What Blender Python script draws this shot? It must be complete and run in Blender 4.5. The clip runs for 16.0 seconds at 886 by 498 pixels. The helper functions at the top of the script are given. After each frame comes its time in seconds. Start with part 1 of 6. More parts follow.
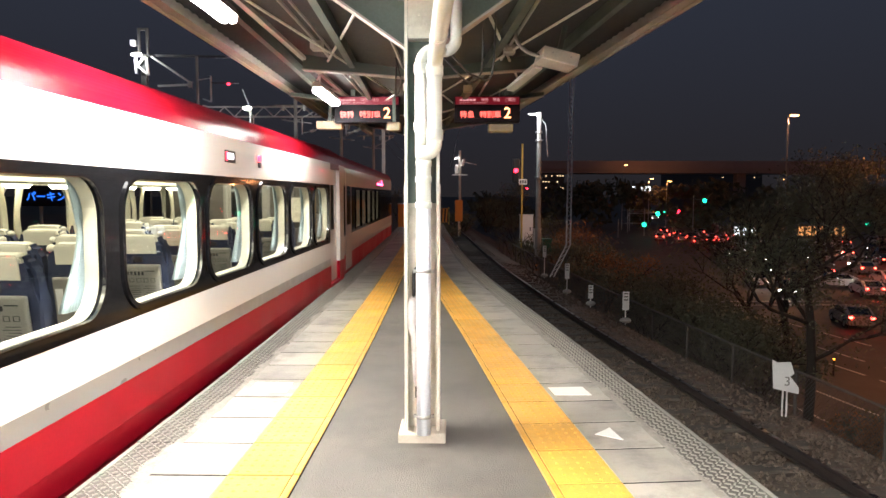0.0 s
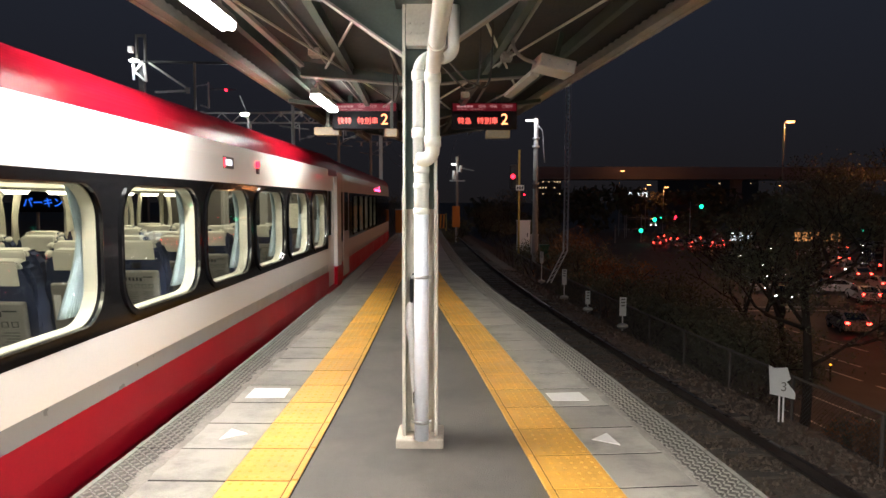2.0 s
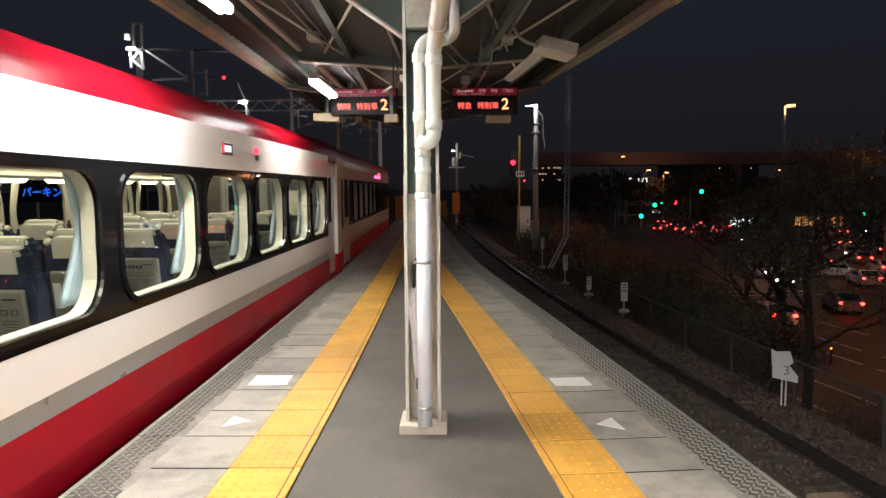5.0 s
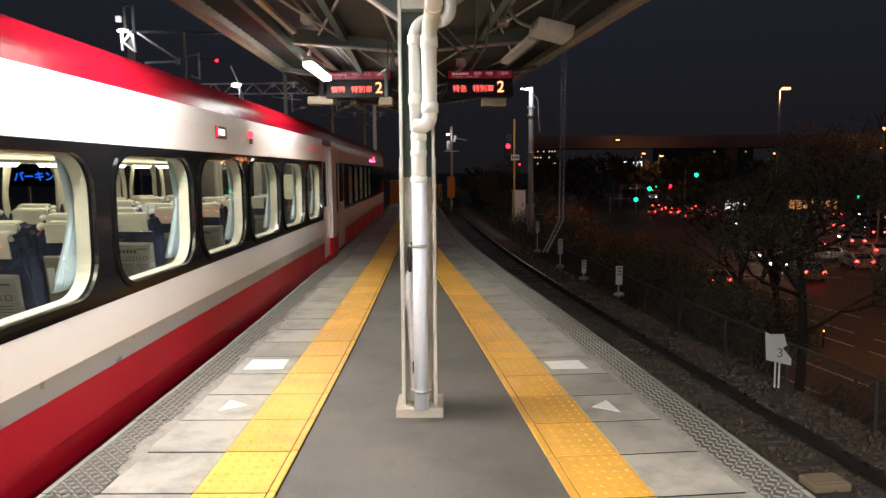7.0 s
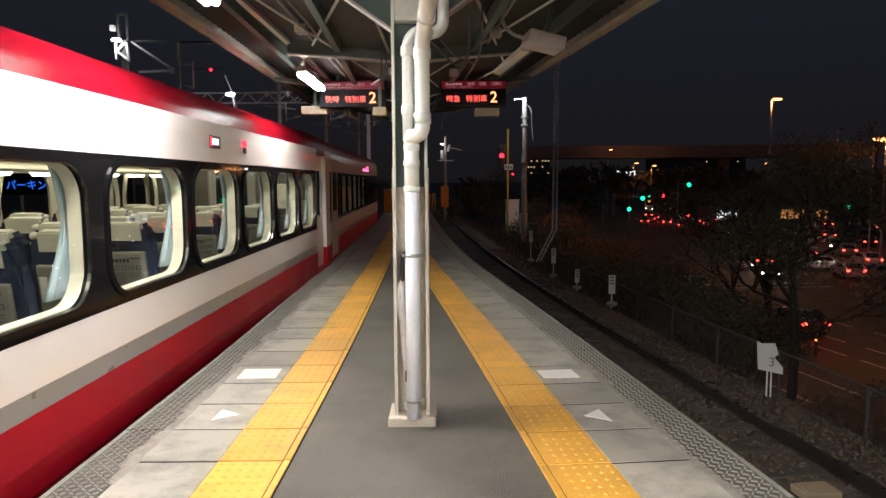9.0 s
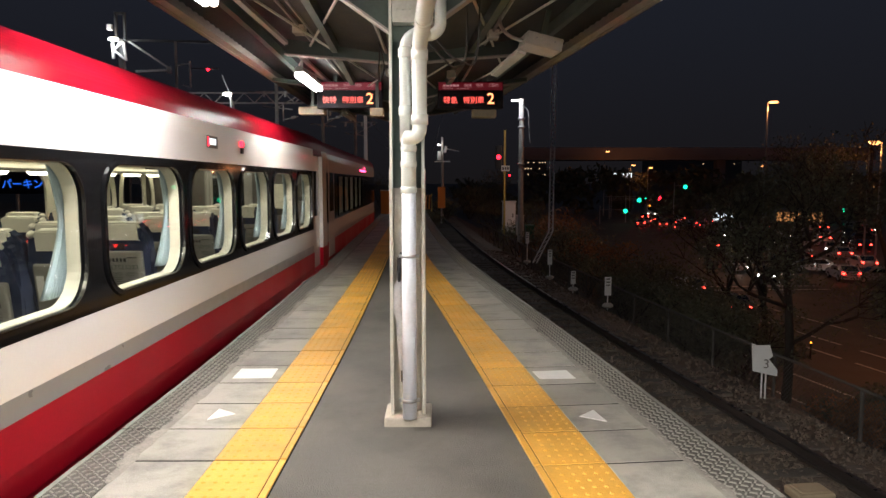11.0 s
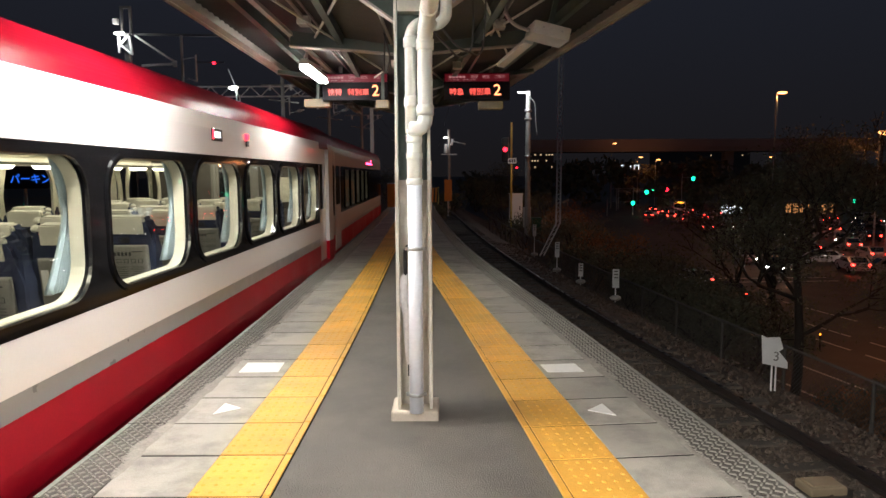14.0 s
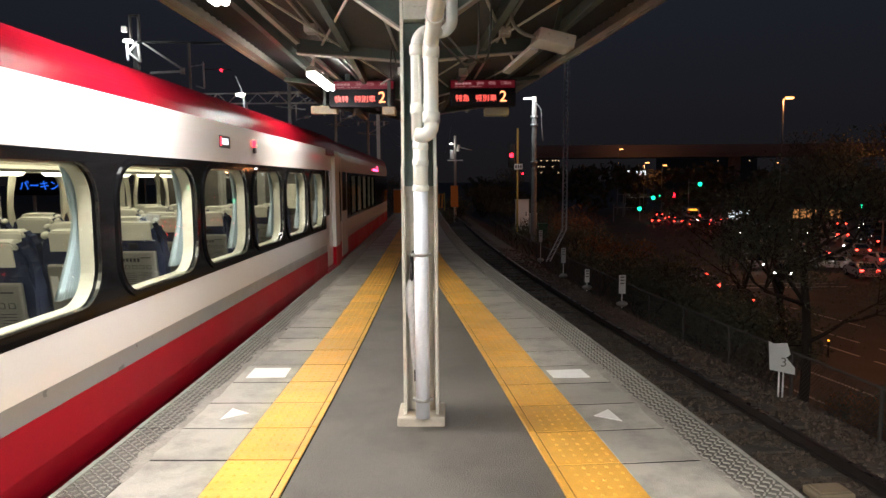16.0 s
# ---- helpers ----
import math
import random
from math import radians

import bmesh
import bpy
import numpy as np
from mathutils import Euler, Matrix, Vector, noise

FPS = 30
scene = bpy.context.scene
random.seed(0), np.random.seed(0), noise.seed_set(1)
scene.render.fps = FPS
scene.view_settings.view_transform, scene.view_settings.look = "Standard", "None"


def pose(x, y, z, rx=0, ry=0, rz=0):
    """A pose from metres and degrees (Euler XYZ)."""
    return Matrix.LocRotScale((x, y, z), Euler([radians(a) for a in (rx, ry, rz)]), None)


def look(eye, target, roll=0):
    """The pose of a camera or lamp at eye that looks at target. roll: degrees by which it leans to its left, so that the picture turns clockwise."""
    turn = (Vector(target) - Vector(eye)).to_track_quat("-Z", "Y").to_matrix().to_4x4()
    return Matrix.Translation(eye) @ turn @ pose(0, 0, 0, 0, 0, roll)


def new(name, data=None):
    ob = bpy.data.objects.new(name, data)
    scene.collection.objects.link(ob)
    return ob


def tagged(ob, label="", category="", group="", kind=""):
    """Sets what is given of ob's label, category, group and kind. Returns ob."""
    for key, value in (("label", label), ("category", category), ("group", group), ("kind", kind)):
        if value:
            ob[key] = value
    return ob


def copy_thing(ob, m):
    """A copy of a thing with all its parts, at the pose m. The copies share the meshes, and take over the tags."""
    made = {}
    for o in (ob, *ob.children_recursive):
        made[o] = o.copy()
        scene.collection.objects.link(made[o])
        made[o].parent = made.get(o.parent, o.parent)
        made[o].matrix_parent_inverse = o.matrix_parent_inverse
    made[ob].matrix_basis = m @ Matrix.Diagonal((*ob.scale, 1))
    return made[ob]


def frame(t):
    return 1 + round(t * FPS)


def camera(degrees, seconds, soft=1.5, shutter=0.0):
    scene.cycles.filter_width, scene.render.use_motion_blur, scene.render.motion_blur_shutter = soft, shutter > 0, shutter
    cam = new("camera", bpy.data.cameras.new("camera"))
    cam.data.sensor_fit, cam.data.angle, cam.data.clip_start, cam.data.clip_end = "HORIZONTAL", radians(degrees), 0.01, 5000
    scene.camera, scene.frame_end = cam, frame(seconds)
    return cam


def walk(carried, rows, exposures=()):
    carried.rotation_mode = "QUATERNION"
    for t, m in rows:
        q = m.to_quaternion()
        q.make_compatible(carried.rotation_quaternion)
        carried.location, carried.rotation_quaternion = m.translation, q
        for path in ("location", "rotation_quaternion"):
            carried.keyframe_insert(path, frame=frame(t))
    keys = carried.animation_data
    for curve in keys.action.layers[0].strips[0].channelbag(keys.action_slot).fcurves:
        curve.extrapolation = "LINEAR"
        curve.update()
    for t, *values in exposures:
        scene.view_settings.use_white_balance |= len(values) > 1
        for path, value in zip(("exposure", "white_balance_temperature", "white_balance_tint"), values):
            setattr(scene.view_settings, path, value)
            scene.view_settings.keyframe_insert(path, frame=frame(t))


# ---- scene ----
cam = camera(65.0, 16.0)
PATH = [
    (0, (0.009, 0.003, 1.554), (-0.03, 1.997, 1.398), 0.1),
    (0.5, (0.005, 0.003, 1.556), (-0.035, 1.996, 1.401), -0.0),
    (1, (0.007, -0.005, 1.556), (-0.031, 1.989, 1.409), -0.1),
    (1.5, (0.004, -0.013, 1.557), (-0.031, 1.982, 1.417), -0.1),
    (2, (0.006, -0.018, 1.555), (-0.025, 1.977, 1.416), 0.1),
    (2.5, (0.003, -0.01, 1.553), (-0.027, 1.984, 1.409), 0.2),
    (3, (-0.001, -0.006, 1.551), (-0.031, 1.988, 1.399), 0.2),
    (3.5, (0.0, 0.0, 1.55), (-0.031, 1.994, 1.395), -0.0),
    (4, (-0.001, 0.016, 1.545), (-0.037, 2.009, 1.385), -0.2),
    (6.5, (-0.018, 0.027, 1.535), (-0.039, 2.016, 1.323), -0.5),
    (7, (-0.015, 0.032, 1.536), (-0.032, 2.019, 1.314), -0.4),
    (7.5, (-0.013, 0.035, 1.534), (-0.03, 2.022, 1.312), -0.3),
    (8, (-0.01, 0.024, 1.54), (-0.022, 2.012, 1.322), -0.4),
    (8.5, (-0.012, 0.019, 1.539), (-0.019, 2.008, 1.333), -0.4),
    (9, (-0.008, 0.011, 1.54), (-0.007, 2.002, 1.344), -0.3),
    (11.5, (-0.007, -0.009, 1.541), (0.004, 1.982, 1.348), 0.0),
    (12, (-0.004, 0.0, 1.542), (-0.007, 1.991, 1.346), -0.2),
    (12.5, (0.001, 0.011, 1.537), (-0.017, 2.002, 1.342), -0.4),
    (13, (0.0, 0.028, 1.536), (-0.022, 2.018, 1.338), -0.5),
    (13.5, (-0.006, 0.038, 1.533), (-0.02, 2.028, 1.327), -0.3),
    (14, (-0.005, 0.042, 1.533), (-0.014, 2.03, 1.32), -0.3),
    (14.5, (-0.008, 0.04, 1.532), (-0.021, 2.029, 1.318), -0.2),
    (15, (-0.007, 0.035, 1.533), (-0.028, 2.024, 1.321), -0.2),
    (15.5, (-0.003, 0.026, 1.534), (-0.029, 2.015, 1.328), -0.2),
    (16, (-0.003, 0.019, 1.535), (-0.03, 2.009, 1.339), -0.4),
]
EXPOSURES = [(0, 1.25), (0.5, 1.12), (1.0, 0.80), (1.5, 0.56), (2.0, 0.40), (3.0, 0.26), (4.5, 0.24), (6.5, 0.30), (8.0, 0.23), (9.0, 0.13), (12.5, 0.13), (14.5, 0.21), (16.0, 0.18)]
walk(cam, [(t, look(eye, target, roll)) for t, eye, target, roll in PATH], EXPOSURES)

# ---- night sky ----
world = bpy.data.worlds.new("night_sky")
scene.world = world
world.use_nodes = True
wn, wl = world.node_tree.nodes, world.node_tree.links
wn.clear()
w_out, w_bg = wn.new("ShaderNodeOutputWorld"), wn.new("ShaderNodeBackground")
w_co, w_sep, w_ramp = wn.new("ShaderNodeTexCoord"), wn.new("ShaderNodeSeparateXYZ"), wn.new("ShaderNodeValToRGB")
w_ramp.color_ramp.elements[0].position, w_ramp.color_ramp.elements[0].color = 0.5, (0.0052, 0.0046, 0.0052, 1)
w_ramp.color_ramp.elements[1].position, w_ramp.color_ramp.elements[1].color = 0.68, (0.0078, 0.0096, 0.0150, 1)
w_map = wn.new("ShaderNodeMapRange")
w_map.inputs[1].default_value, w_map.inputs[2].default_value = -1, 1
wl.new(w_co.outputs["Generated"], w_sep.inputs[0])
wl.new(w_sep.outputs["Z"], w_map.inputs[0])
wl.new(w_map.outputs[0], w_ramp.inputs[0])
wl.new(w_ramp.outputs[0], w_bg.inputs[0])
wl.new(w_bg.outputs[0], w_out.inputs[0])
w_bg.inputs[1].default_value = 1.5


def area_lamp(name, at, target, sx, sy, watts, colour):
    data = bpy.data.lights.new(name, "AREA")
    data.shape, data.size, data.size_y, data.energy, data.color = "RECTANGLE", sx, sy, watts, colour
    ob = new(name, data)
    ob.matrix_world = look(at, target)
    return ob


def point_lamp(name, at, watts, colour, radius=0.15):
    data = bpy.data.lights.new(name, "POINT")
    data.energy, data.color, data.shadow_soft_size = watts, colour, radius
    ob = new(name, data)
    ob.location = at
    return ob


# tubes under the canopy: x, y of the middle of each fitting
LEFT_TUBES = [(-1.56, 4.25), (-1.60, 8.7), (-1.56, 0.4), (-1.56, -4.2), (-1.70, 13.2)]
# unseen tubes, added to brighten the right side of the platform
RIGHT_FILL_TUBES = [(1.40, 0.4), (1.7, -4.2)]
TUBE_Z = 2.78
for tx, ty in LEFT_TUBES[:4] + RIGHT_FILL_TUBES:
    area_lamp("tube_light", (tx, ty, TUBE_Z - 0.07), (tx, ty, 0), 0.05, 1.2, {4.25: 72, 8.7: 31, 0.4: 112}.get(ty, 95) if tx < 0 else 105, (1.0, 0.975, 0.94))
# street lamps over the road below; (24, 26) is unseen, added as fill light
for lx, ly, lz, lw in ((42.6, 90.0, 11.6, 2600), (43.3, 70.0, 5.4, 550), (24.0, 26.0, 3.0, 2400), (47.9, 203.0, 11.2, 30), (53.9, 194.5, 5.6, 220), (58.8, 194.5, 4.9, 220)):
    point_lamp("street_light", (lx, ly, lz - 0.6), lw, (1.0, 0.36, 0.13), 0.3)

# small lamps on the masts beside and behind the tracks
for name, at, watts in (("bracket_light", (-13.60, 29.6, 7.36), 45), ("pole_light", (3.50, 33.6, 5.38), 140), ("yard_light", (-10.75, 35.3, 5.86), 160), ("mast_light", (-0.10, 54.4, 4.2), 10)):
    point_lamp(name, at, watts, (0.93, 0.97, 1.0), 0.06)

# ---- materials ----


def material(name, colour, rough=0.6, metal=0.0, vary=0.15, scale=6.0, bump=0.0, fine=60.0, coat=0.0, stains=0.0, stain_colour=(0.05, 0.045, 0.04), per_piece=0.0, even=False, gloss=0.5, emit=None, power=0.0):
    m = bpy.data.materials.new(name)
    m.use_nodes = True
    n, l = m.node_tree.nodes, m.node_tree.links
    b = n["Principled BSDF"]
    b.inputs["Base Color"].default_value = (*colour, 1)
    b.inputs["Roughness"].default_value, b.inputs["Metallic"].default_value = rough, metal
    b.inputs["Coat Weight"].default_value = coat
    b.inputs["Specular IOR Level"].default_value = gloss
    b.inputs["Coat Roughness"].default_value = 0.05
    if emit:
        b.inputs["Emission Color"].default_value, b.inputs["Emission Strength"].default_value = (*emit, 1), power
    if vary or stains or per_piece:
        co, big, small = n.new("ShaderNodeTexCoord"), n.new("ShaderNodeTexNoise"), n.new("ShaderNodeTexNoise")
        big.inputs["Scale"].default_value, small.inputs["Scale"].default_value = scale, fine
        big.inputs["Detail"].default_value = small.inputs["Detail"].default_value = 4
        pos = n.new("ShaderNodeNewGeometry")
        for t in (big, small):
            l.new(pos.outputs["Position"], t.inputs["Vector"])
        add = n.new("ShaderNodeMath")
        add.operation = "ADD"
        l.new(big.outputs["Fac"], add.inputs[0])
        l.new(small.outputs["Fac"], add.inputs[1])
        if per_piece:
            info, mul = n.new("ShaderNodeObjectInfo"), n.new("ShaderNodeMath")
            mul.operation, mul.inputs[1].default_value = "MULTIPLY_ADD", per_piece
            l.new(info.outputs["Random"], mul.inputs[0])
            l.new(add.outputs[0], mul.inputs[2])
            add = mul
        rng = n.new("ShaderNodeMapRange")
        rng.inputs[1].default_value, rng.inputs[2].default_value = 0.6, 1.4 + per_piece
        rng.inputs[3].default_value, rng.inputs[4].default_value = 1 - vary, 1 + vary
        l.new(add.outputs[0], rng.inputs[0])
        mix = n.new("ShaderNodeMix")
        mix.data_type, mix.blend_type = "RGBA", "MULTIPLY"
        mix.inputs["Factor"].default_value = 1
        mix.inputs["A"].default_value = (*colour, 1)
        l.new(rng.outputs[0], mix.inputs["B"])
        col = mix.outputs["Result"]
        if stains:
            st, sr = n.new("ShaderNodeTexNoise"), n.new("ShaderNodeMapRange")
            st.inputs["Scale"].default_value, st.inputs["Detail"].default_value, st.inputs["Roughness"].default_value = scale * 0.45, 6, 0.7
            l.new(pos.outputs["Position"], st.inputs["Vector"])
            sr.inputs[1].default_value, sr.inputs[2].default_value, sr.inputs[4].default_value = 0.46, 0.66, stains
            l.new(st.outputs["Fac"], sr.inputs[0])
            m2 = n.new("ShaderNodeMix")
            m2.data_type = "RGBA"
            l.new(sr.outputs[0], m2.inputs["Factor"])
            l.new(col, m2.inputs["A"])
            m2.inputs["B"].default_value = (*stain_colour, 1)
            col = m2.outputs["Result"]
        l.new(col, b.inputs["Base Color"])
        rr = n.new("ShaderNodeMapRange")
        rr.inputs[1].default_value, rr.inputs[2].default_value = 0.3, 0.7
        rr.inputs[3].default_value, rr.inputs[4].default_value = max(0.02, rough - 0.08 * (rough > 0.25)), min(1, rough + 0.08 * (rough > 0.25))
        l.new(big.outputs["Fac"], rr.inputs[0])
        if not even:
            l.new(rr.outputs[0], b.inputs["Roughness"])
        if bump:
            bp = n.new("ShaderNodeBump")
            bp.inputs["Strength"].default_value, bp.inputs["Distance"].default_value = bump, 0.01
            l.new(small.outputs["Fac"], bp.inputs["Height"])
            l.new(bp.outputs[0], b.inputs["Normal"])
    return m


def glow(name, colour, power):
    return material(name, (0.02, 0.02, 0.02), 0.4, vary=0, emit=colour, power=power)


M = {
    "slab": material("slab_concrete", (0.375, 0.347, 0.298), 0.55, vary=0.32, scale=4.4, bump=0.35, fine=110, stains=0.75, stain_colour=(0.17, 0.158, 0.14), per_piece=0.8),
    "lug": material("edge_lug", (0.28, 0.265, 0.23), 0.65, vary=0.2, scale=6, bump=0.2),
    "footing": material("footing_concrete", (0.50, 0.44, 0.36), 0.7, vary=0.12, scale=8, bump=0.3, stains=0.3, stain_colour=(0.28, 0.24, 0.2)),
    "fence_steel": material("dull_fence_steel", (0.09, 0.08, 0.07), 0.7, vary=0.25, scale=6),
    "trim_metal": material("dark_trim_metal", (0.22, 0.22, 0.22), 0.2, metal=1.0, vary=0.05),
    "edge": material("edge_concrete", (0.085, 0.077, 0.066), 0.7, vary=0.35, scale=5.0, bump=0.5, fine=70, stains=0.35, stain_colour=(0.19, 0.175, 0.15), per_piece=0.4),
    "yellow": material("tactile_yellow", (0.74, 0.385, 0.062), 0.42, vary=0.24, scale=5.0, bump=0.2, fine=90, stains=0.45, stain_colour=(0.42, 0.21, 0.03), per_piece=0.9),
    "asphalt": material("platform_asphalt", (0.130, 0.117, 0.099), 0.58, vary=0.38, scale=1.9, bump=0.7, fine=120, stains=0.8, stain_colour=(0.070, 0.063, 0.054)),
    "joint": material("joint_dirt", (0.010, 0.009, 0.008), 0.95, vary=0.2, gloss=0.1),
    "wall": material("platform_wall", (0.13, 0.12, 0.11), 0.85, vary=0.25, scale=2, bump=0.4, stains=0.4),
    "white_paint": material("white_paint", (0.84, 0.83, 0.80), 0.5, vary=0.06, scale=8, bump=0.1),
    "steel_green": material("green_painted_steel", (0.095, 0.130, 0.120), 0.45, vary=0.16, scale=3, bump=0.1, stains=0.25, stain_colour=(0.12, 0.115, 0.095)),
    "steel_pale": material("pale_painted_steel", (0.70, 0.72, 0.66), 0.4, vary=0.12, scale=4, bump=0.1, stains=0.3, stain_colour=(0.25, 0.20, 0.15)),
    "rust": material("rusted_steel", (0.30, 0.17, 0.11), 0.7, vary=0.25, scale=8, bump=0.3),
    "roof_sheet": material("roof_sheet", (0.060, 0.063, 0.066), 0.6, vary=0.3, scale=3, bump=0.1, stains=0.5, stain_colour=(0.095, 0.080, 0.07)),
    "eave": material("eave_trim", (0.42, 0.40, 0.37), 0.5, vary=0.15, scale=3, bump=0.1, stains=0.3, stain_colour=(0.2, 0.17, 0.14)),
    "pvc": material("pvc_pipe", (0.84, 0.87, 0.82), 0.4, vary=0.06, scale=5, stains=0.15, stain_colour=(0.4, 0.42, 0.38)),
    "pvc_blue": material("pvc_pipe_bluish", (0.82, 0.85, 0.93), 0.4, vary=0.06, scale=5, stains=0.15, stain_colour=(0.4, 0.42, 0.44)),
    "cream_steel": material("cream_painted_steel", (0.66, 0.62, 0.54), 0.45, vary=0.12, scale=4, bump=0.1, stains=0.45, stain_colour=(0.22, 0.17, 0.13)),
    "vinyl": material("clear_white_vinyl", (0.72, 0.70, 0.70), 0.3, vary=0.1, scale=20, bump=0.3),
    "speaker_beige": material("speaker_beige", (0.40, 0.31, 0.20), 0.6, vary=0.1, scale=8),
    "black": material("black_plastic", (0.015, 0.015, 0.016), 0.4, vary=0.2),
    "grey_box": material("grey_box_paint", (0.55, 0.53, 0.49), 0.5, vary=0.1, scale=6, stains=0.2, stain_colour=(0.3, 0.28, 0.25)),
    "train_white": material("train_white_paint", (0.84, 0.81, 0.78), 0.2, metal=0.05, vary=0.03, scale=0.7, coat=0.3, even=True),
    "roof_red": material("wine_red_roof_paint", (0.17, 0.003, 0.010), 0.3, vary=0.12, scale=2.5, gloss=0.012, stains=0.2, stain_colour=(0.09, 0.004, 0.008), even=True),
    "train_red": material("train_red_paint", (0.37, 0.006, 0.018), 0.45, vary=0.10, scale=1.1, gloss=0.10, stains=0.2, stain_colour=(0.25, 0.008, 0.016)),
    "train_grey": material("train_grey_stripe", (0.22, 0.22, 0.22), 0.35, vary=0.05, coat=0.3),
    "train_black": material("train_black_band", (0.008, 0.008, 0.009), 0.07, vary=0.02, even=True, gloss=0.11),
    "chrome": material("bright_metal", (0.7, 0.7, 0.7), 0.18, metal=1.0, vary=0.05),
    "cream": material("cream_panel", (0.74, 0.70, 0.56), 0.5, vary=0.05, scale=4),
    "navy": material("navy_moquette", (0.020, 0.028, 0.062), 0.9, vary=0.25, scale=12, bump=0.3, fine=200),
    "cover": material("headrest_cover", (0.56, 0.54, 0.45), 0.85, vary=0.10, scale=10, bump=0.2, fine=150),
    "table": material("grey_seat_table", (0.24, 0.23, 0.20), 0.5, vary=0.08, scale=10),
    "curtain": material("curtain_cloth", (0.42, 0.52, 0.56), 0.85, vary=0.12, scale=14, bump=0.2),
    "curtain_cream": material("cream_curtain_cloth", (0.62, 0.58, 0.45), 0.85, vary=0.12, scale=14, bump=0.2),
    "carpet": material("carpet", (0.05, 0.05, 0.06), 0.9, vary=0.2, scale=10),
    "ballast": material("ballast_stone", (0.112, 0.083, 0.062), 0.85, vary=0.55, scale=14, bump=0.9, fine=34),
    "rail": material("rail_steel", (0.07, 0.055, 0.05), 0.5, metal=0.6, vary=0.25, scale=10),
    "rail_top": material("polished_rail_top", (0.20, 0.18, 0.17), 0.3, metal=1.0, vary=0.15),
    "sleeper": material("sleeper", (0.09, 0.075, 0.06), 0.8, vary=0.3, scale=8, bump=0.4),
    "earth": material("dark_earth", (0.085, 0.068, 0.055), 0.95, vary=0.35, scale=1.5, bump=0.6, fine=12),
    "road": material("road_asphalt", (0.05, 0.045, 0.042), 0.7, vary=0.25, scale=0.6, bump=0.3, fine=20),
    "leaf": material("dark_leaves", (0.12, 0.118, 0.07), 0.7, vary=0.45, scale=1.3),
    "leaf_autumn": material("autumn_leaves", (0.26, 0.12, 0.05), 0.7, vary=0.45, scale=1.3),
    "bark": material("bark", (0.045, 0.034, 0.026), 0.9, vary=0.3, scale=7, bump=0.6, fine=30),
    "mast_grey": material("pale_grey_mast_paint", (0.86, 0.86, 0.83), 0.5, vary=0.08, scale=6, stains=0.2, stain_colour=(0.35, 0.33, 0.30)),
    "galvanised": material("galvanised_steel", (0.42, 0.42, 0.41), 0.45, metal=0.7, vary=0.15, scale=6),
    "concrete_far": material("far_concrete", (0.36, 0.31, 0.31), 0.8, vary=0.15, scale=0.2),
    "dark_wall": material("dark_building_wall", (0.12, 0.115, 0.11), 0.8, vary=0.2, scale=0.3),
    "car_white": material("car_white", (0.7, 0.7, 0.7), 0.25, vary=0.02, coat=0.5),
    "car_dark": material("car_dark", (0.03, 0.032, 0.04), 0.25, vary=0.02, coat=0.5),
    "car_silver": material("car_silver", (0.35, 0.35, 0.36), 0.3, metal=0.5, vary=0.02, coat=0.5),
    "tyre": material("tyre_rubber", (0.02, 0.02, 0.02), 0.9, vary=0.1),
    "car_glass": material("car_window", (0.01, 0.012, 0.014), 0.06, vary=0, coat=0.5),
    "green_box": material("green_box", (0.03, 0.12, 0.07), 0.5, vary=0.15),
    "soil_line": material("dull_lane_paint", (0.4, 0.38, 0.35), 0.6, vary=0.3, scale=2),
    "orange_paint": material("orange_paint", (0.65, 0.22, 0.03), 0.5, vary=0.1),
    "yellow_pole": material("yellow_pole_paint", (0.6, 0.42, 0.10), 0.5, vary=0.1),
    "maroon": material("maroon_sign_panel", (0.13, 0.012, 0.028), 0.35, vary=0.05, emit=(0.35, 0.012, 0.03), power=0.16),
    "sign_black": material("sign_black_panel", (0.012, 0.010, 0.014), 0.6, vary=0.05, gloss=0.15),
    "led_red": glow("led_red", (1.0, 0.10, 0.08), 2.2),
    "led_orange": glow("led_orange", (1.0, 0.25, 0.02), 3.2),
    "led_two": glow("led_number", (1.0, 0.30, 0.12), 3.0),
    "sign_text": glow("lit_sign_text", (1.0, 0.45, 0.48), 0.4),
    "tube": glow("lit_tube", (1.0, 0.97, 0.9), 55),
    "ceiling_lamp": glow("ceiling_lamp", (1.0, 0.93, 0.72), 6),
    "steel_mid": material("grey_green_painted_steel", (0.27, 0.335, 0.30), 0.42, vary=0.14, scale=4, bump=0.1, stains=0.3, stain_colour=(0.16, 0.15, 0.12)),
    "smear": material("cement_smear", (0.30, 0.275, 0.235), 0.7, vary=0.35, scale=9, bump=0.5, fine=60, stains=0.5, stain_colour=(0.19, 0.175, 0.15)),
    "pole_concrete": material("grey_pole_concrete", (0.30, 0.30, 0.29), 0.7, vary=0.2, scale=5, bump=0.2, stains=0.4, stain_colour=(0.14, 0.13, 0.12)),
    "bulkhead": material("brown_bulkhead_panel", (0.075, 0.066, 0.055), 0.35, vary=0.15, scale=2),
    # glow that stands in for a signal mirrored in the second car's side
    "pink_lamp": glow("pink_red_reflection", (1.0, 0.05, 0.16), 9),
    "red_lamp": glow("red_lamp", (1.0, 0.012, 0.03), 7),
    "tail_red": glow("tail_red", (1.0, 0.018, 0.012), 30),
    "green_lamp": glow("green_lamp", (0.01, 0.9, 0.42), 2.6),
    "head_white": glow("head_white", (1.0, 0.95, 0.85), 22),
    "sodium": glow("sodium_lamp", (1.0, 0.40, 0.12), 4),
    "amber": glow("amber_lamp", (1.0, 0.38, 0.03), 2.6),
    "blue_neon": glow("blue_neon", (0.02, 0.16, 1.0), 1.1),
